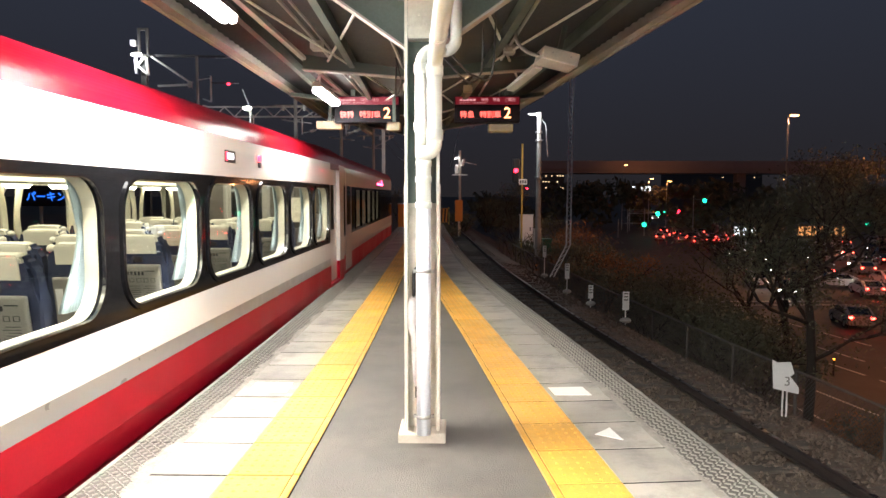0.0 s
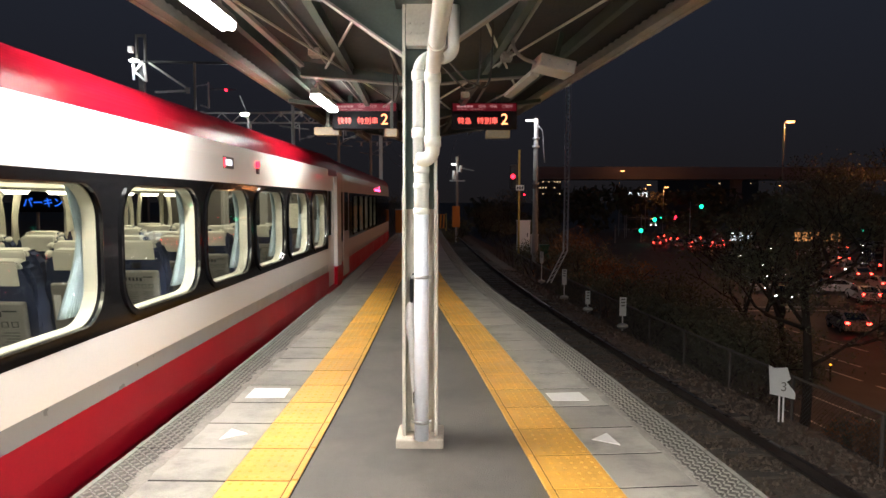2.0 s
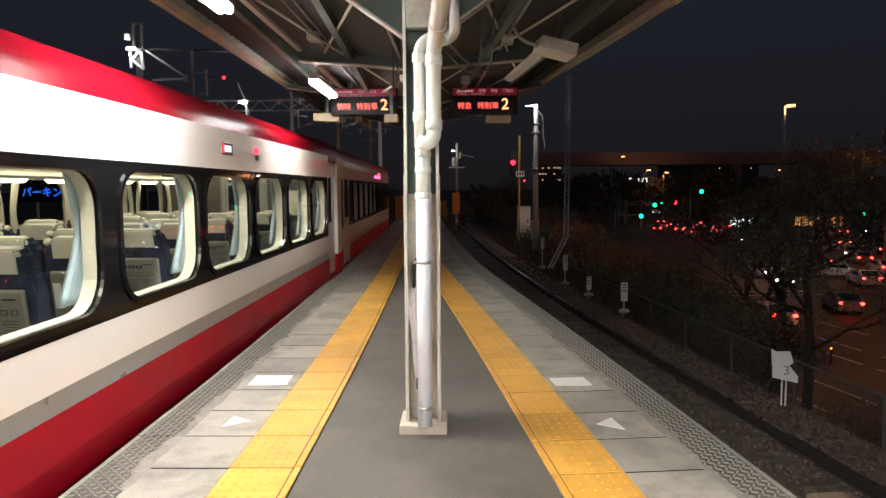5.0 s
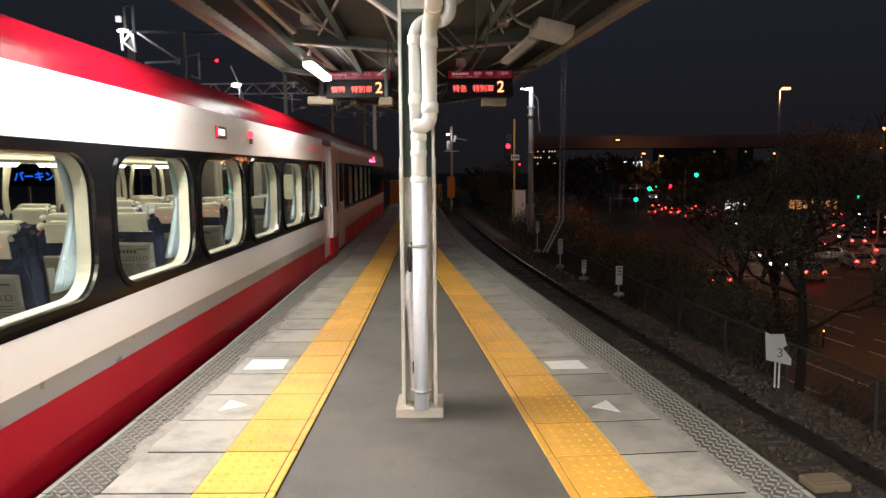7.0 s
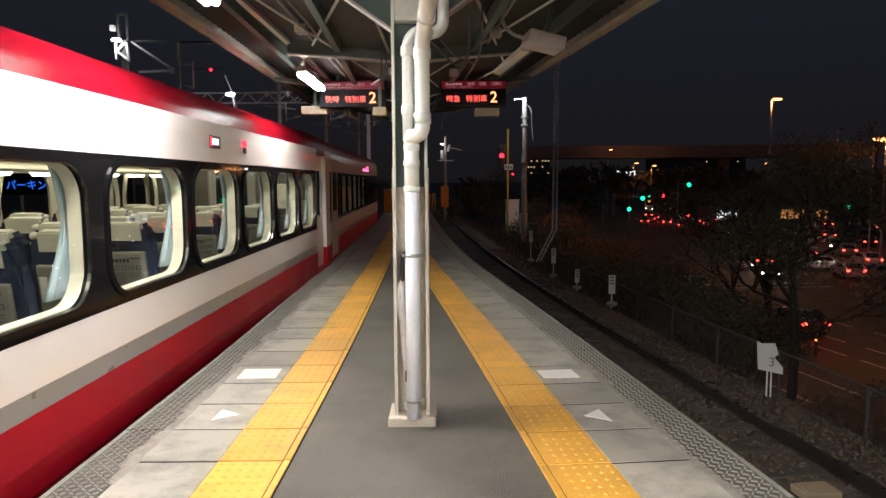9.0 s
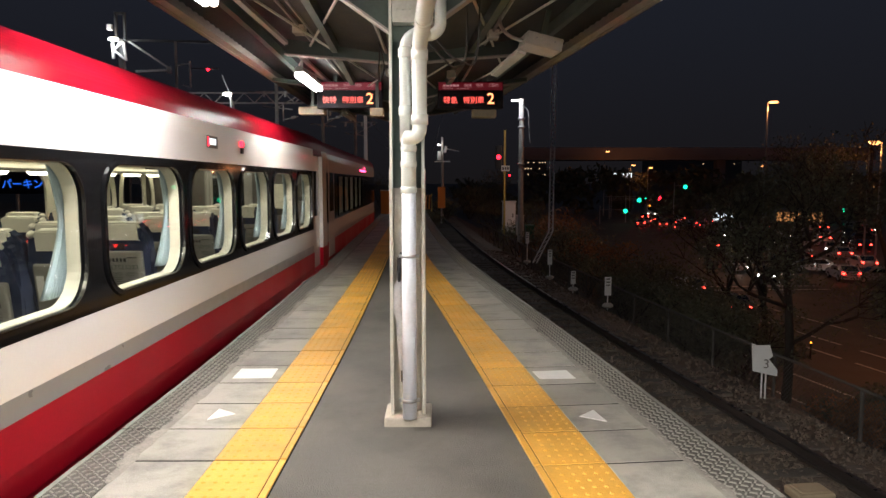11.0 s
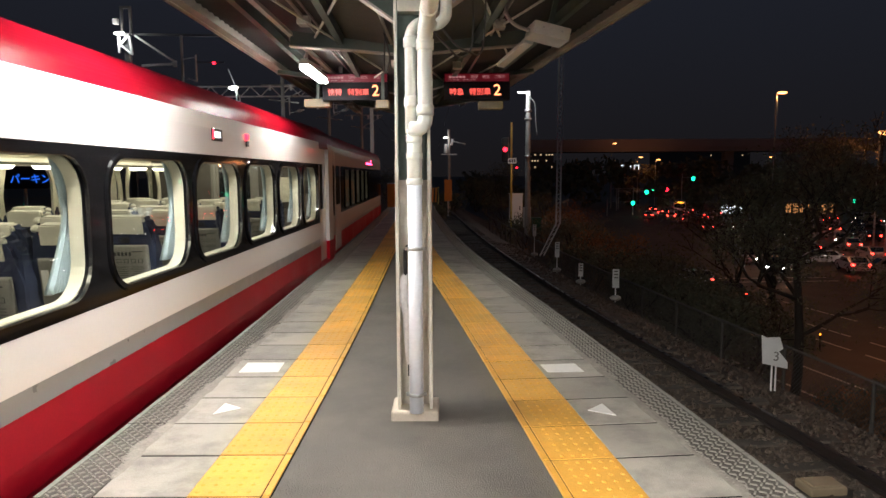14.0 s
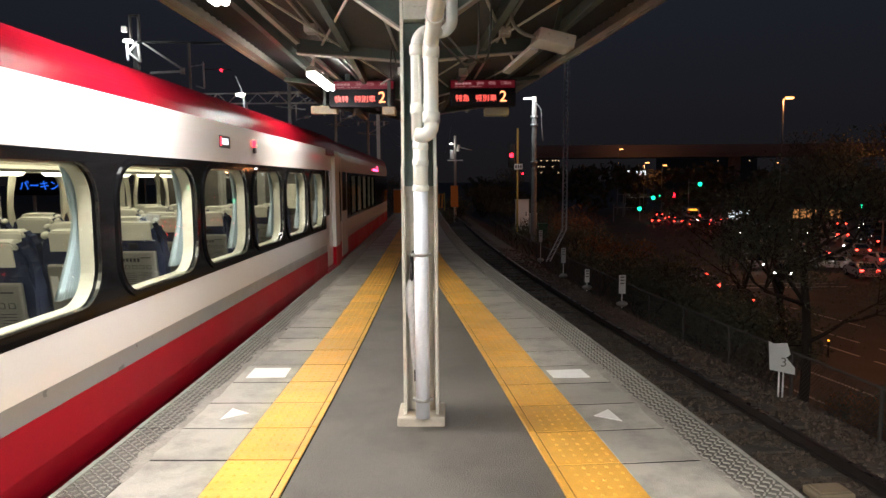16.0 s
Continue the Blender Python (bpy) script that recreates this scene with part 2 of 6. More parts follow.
    "white_lit": glow("white_lit_sign", (0.85, 0.95, 1.0), 1.6),
    "shop_glow": glow("lit_shop_window", (1.0, 0.42, 0.14), 0.55),
    "far_window": glow("far_window", (1.0, 0.72, 0.4), 0.7),
}


def window_glass():
    m = bpy.data.materials.new("window_glass")
    m.use_nodes = True
    n, l = m.node_tree.nodes, m.node_tree.links
    n.clear()
    out, mix, tr, gl, fr = (n.new("ShaderNode" + k) for k in ("OutputMaterial", "MixShader", "BsdfTransparent", "BsdfGlossy", "Fresnel"))
    gl.inputs["Roughness"].default_value = 0.02
    tr.inputs["Color"].default_value = (0.9, 0.93, 0.9, 1)
    fr.inputs["IOR"].default_value = 1.5
    l.new(fr.outputs[0], mix.inputs[0])
    l.new(tr.outputs[0], mix.inputs[1])
    l.new(gl.outputs[0], mix.inputs[2])
    l.new(mix.outputs[0], out.inputs[0])
    return m


M["glass"] = window_glass()
M["clear"] = bpy.data.materials.new("clear_glass_edge")
M["clear"].use_nodes = True
M["clear"].node_tree.nodes.clear()
clear_out, clear_bsdf = M["clear"].node_tree.nodes.new("ShaderNodeOutputMaterial"), M["clear"].node_tree.nodes.new("ShaderNodeBsdfTransparent")
M["clear"].node_tree.links.new(clear_bsdf.outputs[0], clear_out.inputs[0])

# ---- shape helpers ----


def part(name, bm, mat, parent=None, label="", smooth=False):
    me = bpy.data.meshes.new(name)
    bm.normal_update()
    bm.to_mesh(me)
    bm.free()
    for one in (mat if isinstance(mat, (list, tuple)) else [mat]):
        me.materials.append(M[one])
    if smooth:
        me.shade_smooth()
    ob = new(name, me)
    if parent is not None:
        ob.parent = parent
    if label:
        ob["label"] = label
    return ob


def thing(name, label, category, at=(0, 0, 0), rz=0, group="", kind=""):
    ob = new(name)
    ob.matrix_world = pose(*at, 0, 0, rz)
    return tagged(ob, label, category, group, kind)


def B():
    return bmesh.new()


def box(bm, x0, x1, y0, y1, z0, z1, bevel=0.0, mi=0):
    r = bmesh.ops.create_cube(bm, size=1, matrix=Matrix.Translation(((x0 + x1) / 2, (y0 + y1) / 2, (z0 + z1) / 2)) @ Matrix.Diagonal((x1 - x0, y1 - y0, z1 - z0, 1)))
    vs = r["verts"]
    fs = {f for v in vs for f in v.link_faces}
    for f in fs:
        f.material_index = mi
    if bevel:
        bmesh.ops.bevel(bm, geom=list({e for v in vs for e in v.link_edges}), offset=bevel, segments=2, affect="EDGES", profile=0.5)
    return bm


def beam(bm, a, b, w, h, up=(0, 0, 1), mi=0):
    """A square bar from a to b."""
    a, b = Vector(a), Vector(b)
    d = b - a
    zq = d.normalized()
    xq = zq.cross(Vector(up))
    if xq.length < 1e-4:
        xq = zq.cross(Vector((0, 1, 0)))
    xq.normalize()
    yq = xq.cross(zq)
    m = Matrix((xq, yq, zq)).transposed().to_4x4()
    r = bmesh.ops.create_cube(bm, size=1, matrix=Matrix.Translation((a + b) / 2) @ m @ Matrix.Diagonal((w, h, d.length, 1)))
    for f in {f for v in r["verts"] for f in v.link_faces}:
        f.material_index = mi
    return bm


def rod(bm, a, b, r0, r1=None, seg=12, mi=0):
    a, b = Vector(a), Vector(b)
    d = b - a
    q = d.to_track_quat("Z", "Y").to_matrix().to_4x4()
    r = bmesh.ops.create_cone(bm, cap_ends=True, segments=seg, radius1=r0, radius2=r0 if r1 is None else r1, depth=d.length, matrix=Matrix.Translation((a + b) / 2) @ q)
    for f in {f for v in r["verts"] for f in v.link_faces}:
        f.material_index = mi
    return bm


def pipe(bm, points, r, seg=12, mi=0):
    """A round tube through the points, with closed ends."""
    pts = [Vector(p) for p in points]
    rings = []
    ref = None
    for i, p in enumerate(pts):
        d = (pts[min(i + 1, len(pts) - 1)] - pts[max(i - 1, 0)]).normalized()
        if ref is None:
            ref = d.orthogonal().normalized()
        ref = (ref - d * ref.dot(d)).normalized()
        o = d.cross(ref)
        rad = r[i] if isinstance(r, (list, tuple)) else r
        rings.append([bm.verts.new(p + rad * (math.cos(k * math.tau / seg) * ref + math.sin(k * math.tau / seg) * o)) for k in range(seg)])
    for a, b in zip(rings, rings[1:]):
        for k in range(seg):
            f = bm.faces.new((a[k], a[(k + 1) % seg], b[(k + 1) % seg], b[k]))
            f.material_index, f.smooth = mi, True
    bm.faces.new(rings[0][::-1]).material_index = mi
    bm.faces.new(rings[-1]).material_index = mi
    return bm


def arc(c, r, a0, a1, u, v, n=7):
    """Points of an arc about c in the plane of u and v, from a0 to a1 degrees."""
    c, u, v = Vector(c), Vector(u), Vector(v)
    return [c + r * (math.cos(radians(a0 + (a1 - a0) * i / n)) * u + math.sin(radians(a0 + (a1 - a0) * i / n)) * v) for i in range(n + 1)]


def prism(bm, outline, y0, y1, mi=0):
    """An outline in x, z drawn out along y."""
    a = [bm.verts.new((x, y0, z)) for x, z in outline]
    b = [bm.verts.new((x, y1, z)) for x, z in outline]
    fs = [bm.faces.new(a), bm.faces.new(b[::-1])]
    for i in range(len(a)):
        j = (i + 1) % len(a)
        fs.append(bm.faces.new((a[j], a[i], b[i], b[j])))
    for f in fs:
        f.material_index = mi
    return bm


def ribbon(bm, ys, x0, x1, z0, z1, mi=0):
    """A slab between two edge curves x0(y) and x1(y), from z0 up to z1."""
    rows = [[bm.verts.new((x0(y), y, z1)), bm.verts.new((x1(y), y, z1)), bm.verts.new((x1(y), y, z0)), bm.verts.new((x0(y), y, z0))] for y in ys]
    for a, b in zip(rows, rows[1:]):
        for i in range(4):
            j = (i + 1) % 4
            bm.faces.new((a[i], a[j], b[j], b[i])).material_index = mi
    bm.faces.new(rows[0][::-1])
    bm.faces.new(rows[-1])
    return bm


def smooth_line(ys, xs):
    """A rounded curve x(y) through a few stations."""
    fine = np.linspace(ys[0], ys[-1], 240)
    v = np.interp(fine, ys, xs)
    k = np.ones(21) / 21
    pad = np.concatenate([v[0] + (v[1] - v[0]) * np.arange(-10, 0), v, v[-1] + (v[-1] - v[-2]) * np.arange(1, 11)])
    v = np.convolve(pad, k, "valid")
    return lambda y: float(np.interp(y, fine, v))


# edges of the platform and the far rail of the open track, x by y
edge_l = smooth_line((-12, 6, 12, 18, 27, 37), (-2.0, -2.0, -2.12, -2.30, -2.58, -2.95))
edge_r = smooth_line((-12, 2, 3.5, 6, 9.25, 11.5, 14.1, 18, 22.5, 30, 37), (3.2, 1.83, 1.67, 1.42, 1.05, 0.78, 0.51, 0.22, -0.05, -0.42, -0.70))
rail_far = smooth_line((-12, 0, 6, 9, 12, 16, 23, 31, 45, 70, 110), (5.9, 4.5, 3.72, 3.32, 2.95, 2.53, 1.9, 1.35, 0.65, -0.6, -3.5))

# ---- the platform ----
PITCH = 0.5
END = 36.8
INNER = 1.15  # from the platform's edge to the inner side of the tactile strip


def platform():
    ys = [-12 + i * 0.7 for i in range(int((END + 12) / 0.7) + 1)]
    bm = B()
    ribbon(bm, ys, lambda y: edge_l(y) + 0.10, lambda y: edge_r(y) - 0.10, -1.35, -0.055)
    ob = part("platform", bm, "wall")
    tagged(ob, "concrete station platform body, dark and stained, tapering along the track", "platform", kind="structure")
    bm = B()
    ribbon(bm, ys, lambda y: edge_l(y) + INNER - 0.01, lambda y: edge_r(y) - INNER + 0.01, -0.05, -0.006)
    part("asphalt", bm, "asphalt", ob, "worn grey asphalt walkway between the tactile strips")
    bm = B()
    ribbon(bm, ys, lambda y: edge_l(y) + 0.02, lambda y: edge_l(y) + INNER, -0.054, -0.0028)
    ribbon(bm, ys, lambda y: edge_r(y) - INNER, lambda y: edge_r(y) - 0.02, -0.054, -0.0028)
    ribbon(bm, ys, lambda y: edge_l(y) + 0.752, lambda y: edge_l(y) + INNER - 0.003, -0.0028, 0.0006)
    ribbon(bm, ys, lambda y: edge_r(y) - INNER + 0.003, lambda y: edge_r(y) - 0.752, -0.0028, 0.0006)
    part("bedding", bm, "joint", ob, "dark joint bedding under the slabs")
    return ob


def slab_mesh(width, seed):
    bm = B()
    box(bm, -width / 2, width / 2, -PITCH / 2 + 0.009, PITCH / 2 - 0.009, -0.045, 0, 0.003)
    return finish(bm, "slab", "slab")


def finish(bm, name, mat):
    me = bpy.data.meshes.new(name)
    bm.normal_update()
    bm.to_mesh(me)
    bm.free()
    me.materials.append(M[mat])
    return me


def tile_mesh():
    """A tactile tile: five columns of studs and the raised bar on its inner side (+x)."""
    bm = B()
    box(bm, -0.2, 0.155, -0.2435, 0.2435, -0.04, 0.004, 0.003)
    box(bm, 0.163, 0.2, -0.2435, 0.2435, -0.04, 0.010, 0.004)
    for i in range(5):
        for j in range(6):
            x, y = -0.165 + i * 0.062, -0.2025 + j * 0.081
            top = [bm.verts.new((x + 0.007 * math.cos(a), y + 0.007 * math.sin(a), 0.009)) for a in (k * math.tau / 6 for k in range(6))]
            low = [bm.verts.new((x + 0.0145 * math.cos(a), y + 0.0145 * math.sin(a), 0.0035)) for a in (k * math.tau / 6 for k in range(6))]
            bm.faces.new(top)
            for k in range(6):
                bm.faces.new((low[k], low[(k + 1) % 6], top[(k + 1) % 6], top[k]))
    return finish(bm, "tactile_tile", "yellow")


def lug_mesh(width):
    """An edge block with crossed anti-slip lugs; its outer side (+x) has a plain border."""
    bm = B()
    box(bm, -width / 2, width / 2, -PITCH / 2 + 0.002, PITCH / 2 - 0.002, -0.20, 0, 0.006)
    for i in range(6):
        for j in range(12):
            x, y = -width / 2 + 0.022 + i * 0.0405, -PITCH / 2 + 0.021 + j * 0.0417
            ang = 0.95 if (i + j) % 2 else -0.6
            c, s, hl, hw = math.cos(ang), math.sin(ang), 0.0185, 0.005
            low = [bm.verts.new((x + c * u - s * v, y + s * u + c * v, -0.001)) for u, v in ((-hl, -hw), (hl, -hw), (hl, hw), (-hl, hw))]
            top = [bm.verts.new((x + 0.8 * (c * u - s * v), y + 0.8 * (s * u + c * v), 0.006)) for u, v in ((-hl, -hw), (hl, -hw), (hl, hw), (-hl, hw))]
            bm.faces.new(top).material_index = 1
            for k in range(4):
                bm.faces.new((low[k], low[(k + 1) % 4], top[(k + 1) % 4], top[k])).material_index = 1
    bx = [bm.verts.new(p) for p in ((width / 2 - 0.035, -PITCH / 2 + 0.004, 0.0015), (width / 2 - 0.004, -PITCH / 2 + 0.004, 0.0015), (width / 2 - 0.004, PITCH / 2 - 0.004, 0.0015), (width / 2 - 0.035, PITCH / 2 - 0.004, 0.0015))]
    bm.faces.new(bx).material_index = 1
    me = finish(bm, "edge_block", "edge")
    me.materials.append(M["lug"])
    return me


def paving(base):
    """Edge blocks, slabs and tactile tiles laid along both platform edges."""
    tile, lug_w = tile_mesh(), 0.285
    lug, slab = lug_mesh(lug_w), slab_mesh(0.452, 1)
    for side, edge, first in ((1, edge_r, 2.485 - 18 * 0.4965), (-1, edge_l, 2.475 - 18 * 0.5)):
        y = first
        while y < END - 0.3:
            x = edge(y)
            slope = (edge(y + 0.3) - edge(y - 0.3)) / 0.6
            turn = -math.degrees(math.atan(slope))
            length = math.hypot(1, slope)
            for name, me, off in (("edge_block", lug, lug_w / 2), ("slab", slab, lug_w + 0.004 + 0.226), ("tactile_tile", tile, 0.745 + 0.2)):
                ob = new(name, me)
                ob.parent = base
                nx, ny = -side / length, side * slope / length
                flip = 180 if side < 0 else 0
                if name == "tactile_tile":
                    flip = 0 if side < 0 else 180
                ob.matrix_basis = pose(x + nx * off, y + ny * off, random.uniform(-0.0015, 0.0015), 0, 0, turn + flip)
            y += PITCH / length
    # cement smeared unevenly over the seam between edge blocks and slabs
    rng = random.Random(31)
    for sgn, edge in ((1, edge_r), (-1, edge_l)):
        y = 1.2
        while y < 16:
            n, length = 18, rng.uniform(0.5, 1.5)
            wide = rng.uniform(0.015, 0.05)
            bm = B()
            rows = []
            for k in range(n + 1):
                yy = y + length * k / n
                taper = math.sin(math.pi * k / n) ** 0.5
                a = 0.285 + 0.012 + rng.uniform(0, 0.02) * taper
                b = 0.285 - taper * (wide + rng.uniform(0, 0.045))
                rows.append([bm.verts.new((edge(yy) - sgn * a, yy, 0.0005)), bm.verts.new((edge(yy) - sgn * (a + b) / 2, yy, 0.0075)), bm.verts.new((edge(yy) - sgn * b, yy, 0.0005))])
            for p, q in zip(rows, rows[1:]):
                for k in range(2):
                    bm.faces.new((p[k], p[k + 1], q[k + 1], q[k]))
            bmesh.ops.recalc_face_normals(bm, faces=bm.faces)
            part("mortar_smear", bm, "smear", base, smooth=True)
            y += length * rng.uniform(0.75, 1.2)
    # painted boarding marks
    for label, pts in (("white painted triangle", ((-1.503, 4.60), (-1.515, 4.385), (-1.365, 4.50))), ("white painted triangle", ((1.035, 4.565), (0.913, 4.435), (1.072, 4.335))),
                       ("white painted bar", ((-1.632, 5.34), (-1.64, 5.62), (-1.338, 5.62), (-1.326, 5.35))), ("white painted bar", ((0.751, 5.525), (1.031, 5.557), (1.064, 5.325), (0.779, 5.315)))):
        bm = B()
        f = bm.faces.new([bm.verts.new((x, y, 0.0045)) for x, y in pts])
        g = bmesh.ops.extrude_face_region(bm, geom=[f])
        bmesh.ops.translate(bm, vec=(0, 0, -0.004), verts=[v for v in g["geom"] if isinstance(v, bmesh.types.BMVert)])
        bmesh.ops.recalc_face_normals(bm, faces=bm.faces)
        part("floor_mark", bm, "white_paint", base, label)


def flowing(points, n=6):
    """Points of a rounded line through the given ones."""
    p = [Vector(q) for q in points]
    p = [p[0] * 2 - p[1]] + p + [p[-1] * 2 - p[-2]]
    out = []
    for a, b, c, d in zip(p, p[1:], p[2:], p[3:]):
        for k in range(n):
            t = k / n
            out.append(0.5 * ((2 * b) + (c - a) * t + (2 * a - 5 * b + 4 * c - d) * t * t + (3 * b - a - 3 * c + d) * t ** 3))
    return out + [p[-2]]


# ---- the canopy and its pillar ----


def canopy():
    root = thing("canopy", "butterfly platform canopy of green painted steel with a corrugated roof", "canopy", kind="structure")
    ys = [-9 + i * 0.6 for i in range(41)]
    for sgn, edge in ((-1, edge_l), (1, edge_r)):
        bm = B()
        rows = []
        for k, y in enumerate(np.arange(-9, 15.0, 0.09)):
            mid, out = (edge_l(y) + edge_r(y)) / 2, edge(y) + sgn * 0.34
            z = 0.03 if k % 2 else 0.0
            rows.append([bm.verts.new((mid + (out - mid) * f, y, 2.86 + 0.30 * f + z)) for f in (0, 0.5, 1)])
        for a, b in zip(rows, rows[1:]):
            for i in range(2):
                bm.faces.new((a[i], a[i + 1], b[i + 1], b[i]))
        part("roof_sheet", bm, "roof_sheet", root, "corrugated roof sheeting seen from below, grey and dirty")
        # eave gutter board and the inner purlins
        bm = B()
        for y0, y1 in zip(ys, ys[1:]):
            if y1 > 15:
                break
            for off, z, w, h in ((0.37, 3.10, 0.05, 0.16), (0.30, 3.04, 0.10, 0.03)):
                beam(bm, (edge(y0) + sgn * off, y0, z), (edge(y1) + sgn * off, y1 + 0.002, z), w, h)
        part("eave_board", bm, "eave", root, "weathered pale eave board")
        for fr in (0.35, 0.72):
            bm = B()
            for y0, y1 in zip(ys, ys[1:]):
                if y1 > 15:
                    break
                pts = []
                for y in (y0, y1):
                    mid = (edge_l(y) + edge_r(y)) / 2
                    pts.append((mid + (edge(y) + sgn * 0.34 - mid) * fr, y, 2.80 + 0.30 * fr))
                beam(bm, pts[0], pts[1], 0.06, 0.10)
            part("purlin", bm, "steel_green", root)
    bm = B()
    for y0, y1 in zip(ys, ys[1:]):
        if y1 > 15:
            break
        m0, m1 = ((edge_l(y) + edge_r(y)) / 2 for y in (y0, y1))
        beam(bm, (m0, y0, 2.80), (m1, y1, 2.80), 0.30, 0.10)
    part("valley_gutter", bm, "steel_green", root, "dark central gutter")
    # cross frames with struts
    for y in (-4.6, -0.1, 4.42, 7.3, 10.1, 13.4):
        mid, xl, xr = (edge_l(y) + edge_r(y)) / 2, edge_l(y) - 0.3, edge_r(y) + 0.3
        for out in (xl, xr):
            bm = B()
            s = -1 if out < mid else 1
            a0 = mid + s * 0.1
            lo0, lo1, hi = 2.46 if abs(y - 4.42) < 0.1 else 2.66, 2.96, 3.02
            if y == 7.3:
                lo0, lo1, hi, out = 2.75, 2.84, 3.0, mid + (out - mid) * 0.62
            knee, knee_z = a0 + s * 0.52, lo0 + (0.36 if lo0 < 2.5 else 0.14)
            if y == 7.3:
                knee, knee_z = (a0 + out) / 2, 2.80
            low = [(a0, y, lo0), (knee, y, knee_z), (out, y, lo1)]
            f = bm.faces.new([bm.verts.new(p) for p in low + [(out, y, hi), (a0, y, 2.84)]])
            g = bmesh.ops.extrude_face_region(bm, geom=[f])
            bmesh.ops.translate(bm, vec=(0, 0.012, 0), verts=[q for q in g["geom"] if isinstance(q, bmesh.types.BMVert)])
            bmesh.ops.recalc_face_normals(bm, faces=bm.faces)
            arm = part("cantilever_arm", bm, "steel_green", root, "tapered green steel cantilever arm")
            for p, q in zip(low, low[1:]):
                bm = B()
                beam(bm, (p[0], y + 0.006, p[2]), (q[0], y + 0.006, q[2]), 0.12, 0.014)
                part("flange", bm, "eave", arm, "pale bottom flange")
    for y0 in (-0.1, 4.42, 8.95):
        for sgn, edge in ((-1, edge_l), (1, edge_r)):
            for a, b in ((0.2, 0.8), (0.8, 0.2)):
                bm = B()
                y1 = y0 + 4.5
                m0, m1 = ((edge_l(y) + edge_r(y)) / 2 for y in (y0, y1))
                e0, e1 = edge(y0), edge(y1)
                rod(bm, (m0 + (e0 - m0) * a, y0 + 0.1, 2.78 + 0.25 * a), (m1 + (e1 - m1) * b, y1 - 0.1, 2.78 + 0.25 * b), 0.012, seg=6)
                part("tie_rod", bm, "steel_pale", root)
    return root


PX = -0.206


def pillar():
    root = thing("canopy_pillar", "pale green steel H-beam canopy pillar with chipped paint on a concrete footing", "pillar", (PX, 4.42, 0))
    bm = B()
    box(bm, -0.15, 0.15, -0.155, 0.145, -0.02, 0.055, 0.012)
    part("footing", bm, "footing", root, "low square concrete footing")
    for name, x0, x1 in (("flange", -0.105, -0.091), ("flange", 0.091, 0.105)):
        bm = B()
        box(bm, x0, x1, -0.10, 0.10, 0.055, 1.50, 0.002)
        part(name, bm, "cream_steel", root, "cream painted lower flange with chipped edges")
        bm = B()
        box(bm, x0, x1, -0.10, 0.10, 1.50, 2.78, 0.002)
        part(name, bm, "steel_mid", root, "grey green upper flange")
        bm = B()
        box(bm, x0 - 0.002, x1 + 0.002, -0.104, -0.099, 1.50, 2.78, 0.001)
        part("flange_edge", bm, "steel_pale", root, "worn pale edge of the flange")
        bm = B()
        box(bm, x0 - 0.006 if x0 < 0 else x1, x0 if x0 < 0 else x1 + 0.006, -0.105, 0.105, 0.055, 1.62, 0.002)
        part("cover_plate", bm, "cream_steel", root)
    bm = B()
    box(bm, -0.091, 0.091, -0.005, 0.005, 0.055, 1.50)
    part("web", bm, "cream_steel", root)
    bm = B()
    box(bm, -0.091, 0.091, -0.005, 0.005, 1.50, 2.78)
    part("web", bm, "steel_green", root)
    bm = B()
    box(bm, -0.085, 0.085, -0.112, -0.010, 2.50, 2.80, 0.004)
    for bx in (-0.06, -0.02, 0.02):
        for bz in (2.58, 2.64):
            rod(bm, (bx, -0.112, bz), (bx, -0.124, bz), 0.010, seg=6)
    part("splice_plate", bm, "steel_pale", root, "bolted splice plate")
    return root


def umbrella():
    """A folded vinyl umbrella left hanging by its handle between pillar and pipe."""
    root = thing("umbrella", "folded clear vinyl umbrella with black handle hung behind the downpipe", "umbrella", (PX - 0.055, 4.36, 0), 0)
    bm = B()
    n = 16
    rows = []
    for z, r, x in ((0.92, 0.012, 0.0), (0.88, 0.026, -0.004), (0.74, 0.030, -0.010), (0.66, 0.022, 0.006), (0.50, 0.020, 0.010), (0.38, 0.015, 0.014), (0.33, 0.008, 0.016)):
        rows.append([bm.verts.new((x + r * (1 + 0.22 * (k % 2)) * math.cos(k * math.tau / n), 0.7 * r * math.sin(k * math.tau / n), z)) for k in range(n)])
    for a, b in zip(rows, rows[1:]):
        for k in range(n):
            bm.faces.new((a[k], b[k], b[(k + 1) % n], a[(k + 1) % n]))
    bm.faces.new(rows[0])
    bm.faces.new(rows[-1][::-1])
    part("folded_cover", bm, "vinyl", root, "wrinkled white vinyl cover")
    bm = B()
    pipe(bm, flowing([(0.0, 0, 0.90), (0.0, 0, 1.03), (0.004, -0.005, 1.07), (0.02, -0.01, 1.09), (0.036, -0.01, 1.07), (0.036, -0.01, 1.04)]), 0.012, 10)
    part("handle", bm, "black", root, "black crook handle")
    bm = B()
    rod(bm, (0.016, 0, 0.26), (0.016, 0, 0.335), 0.007, seg=8)
    part("tip", bm, "black", root)


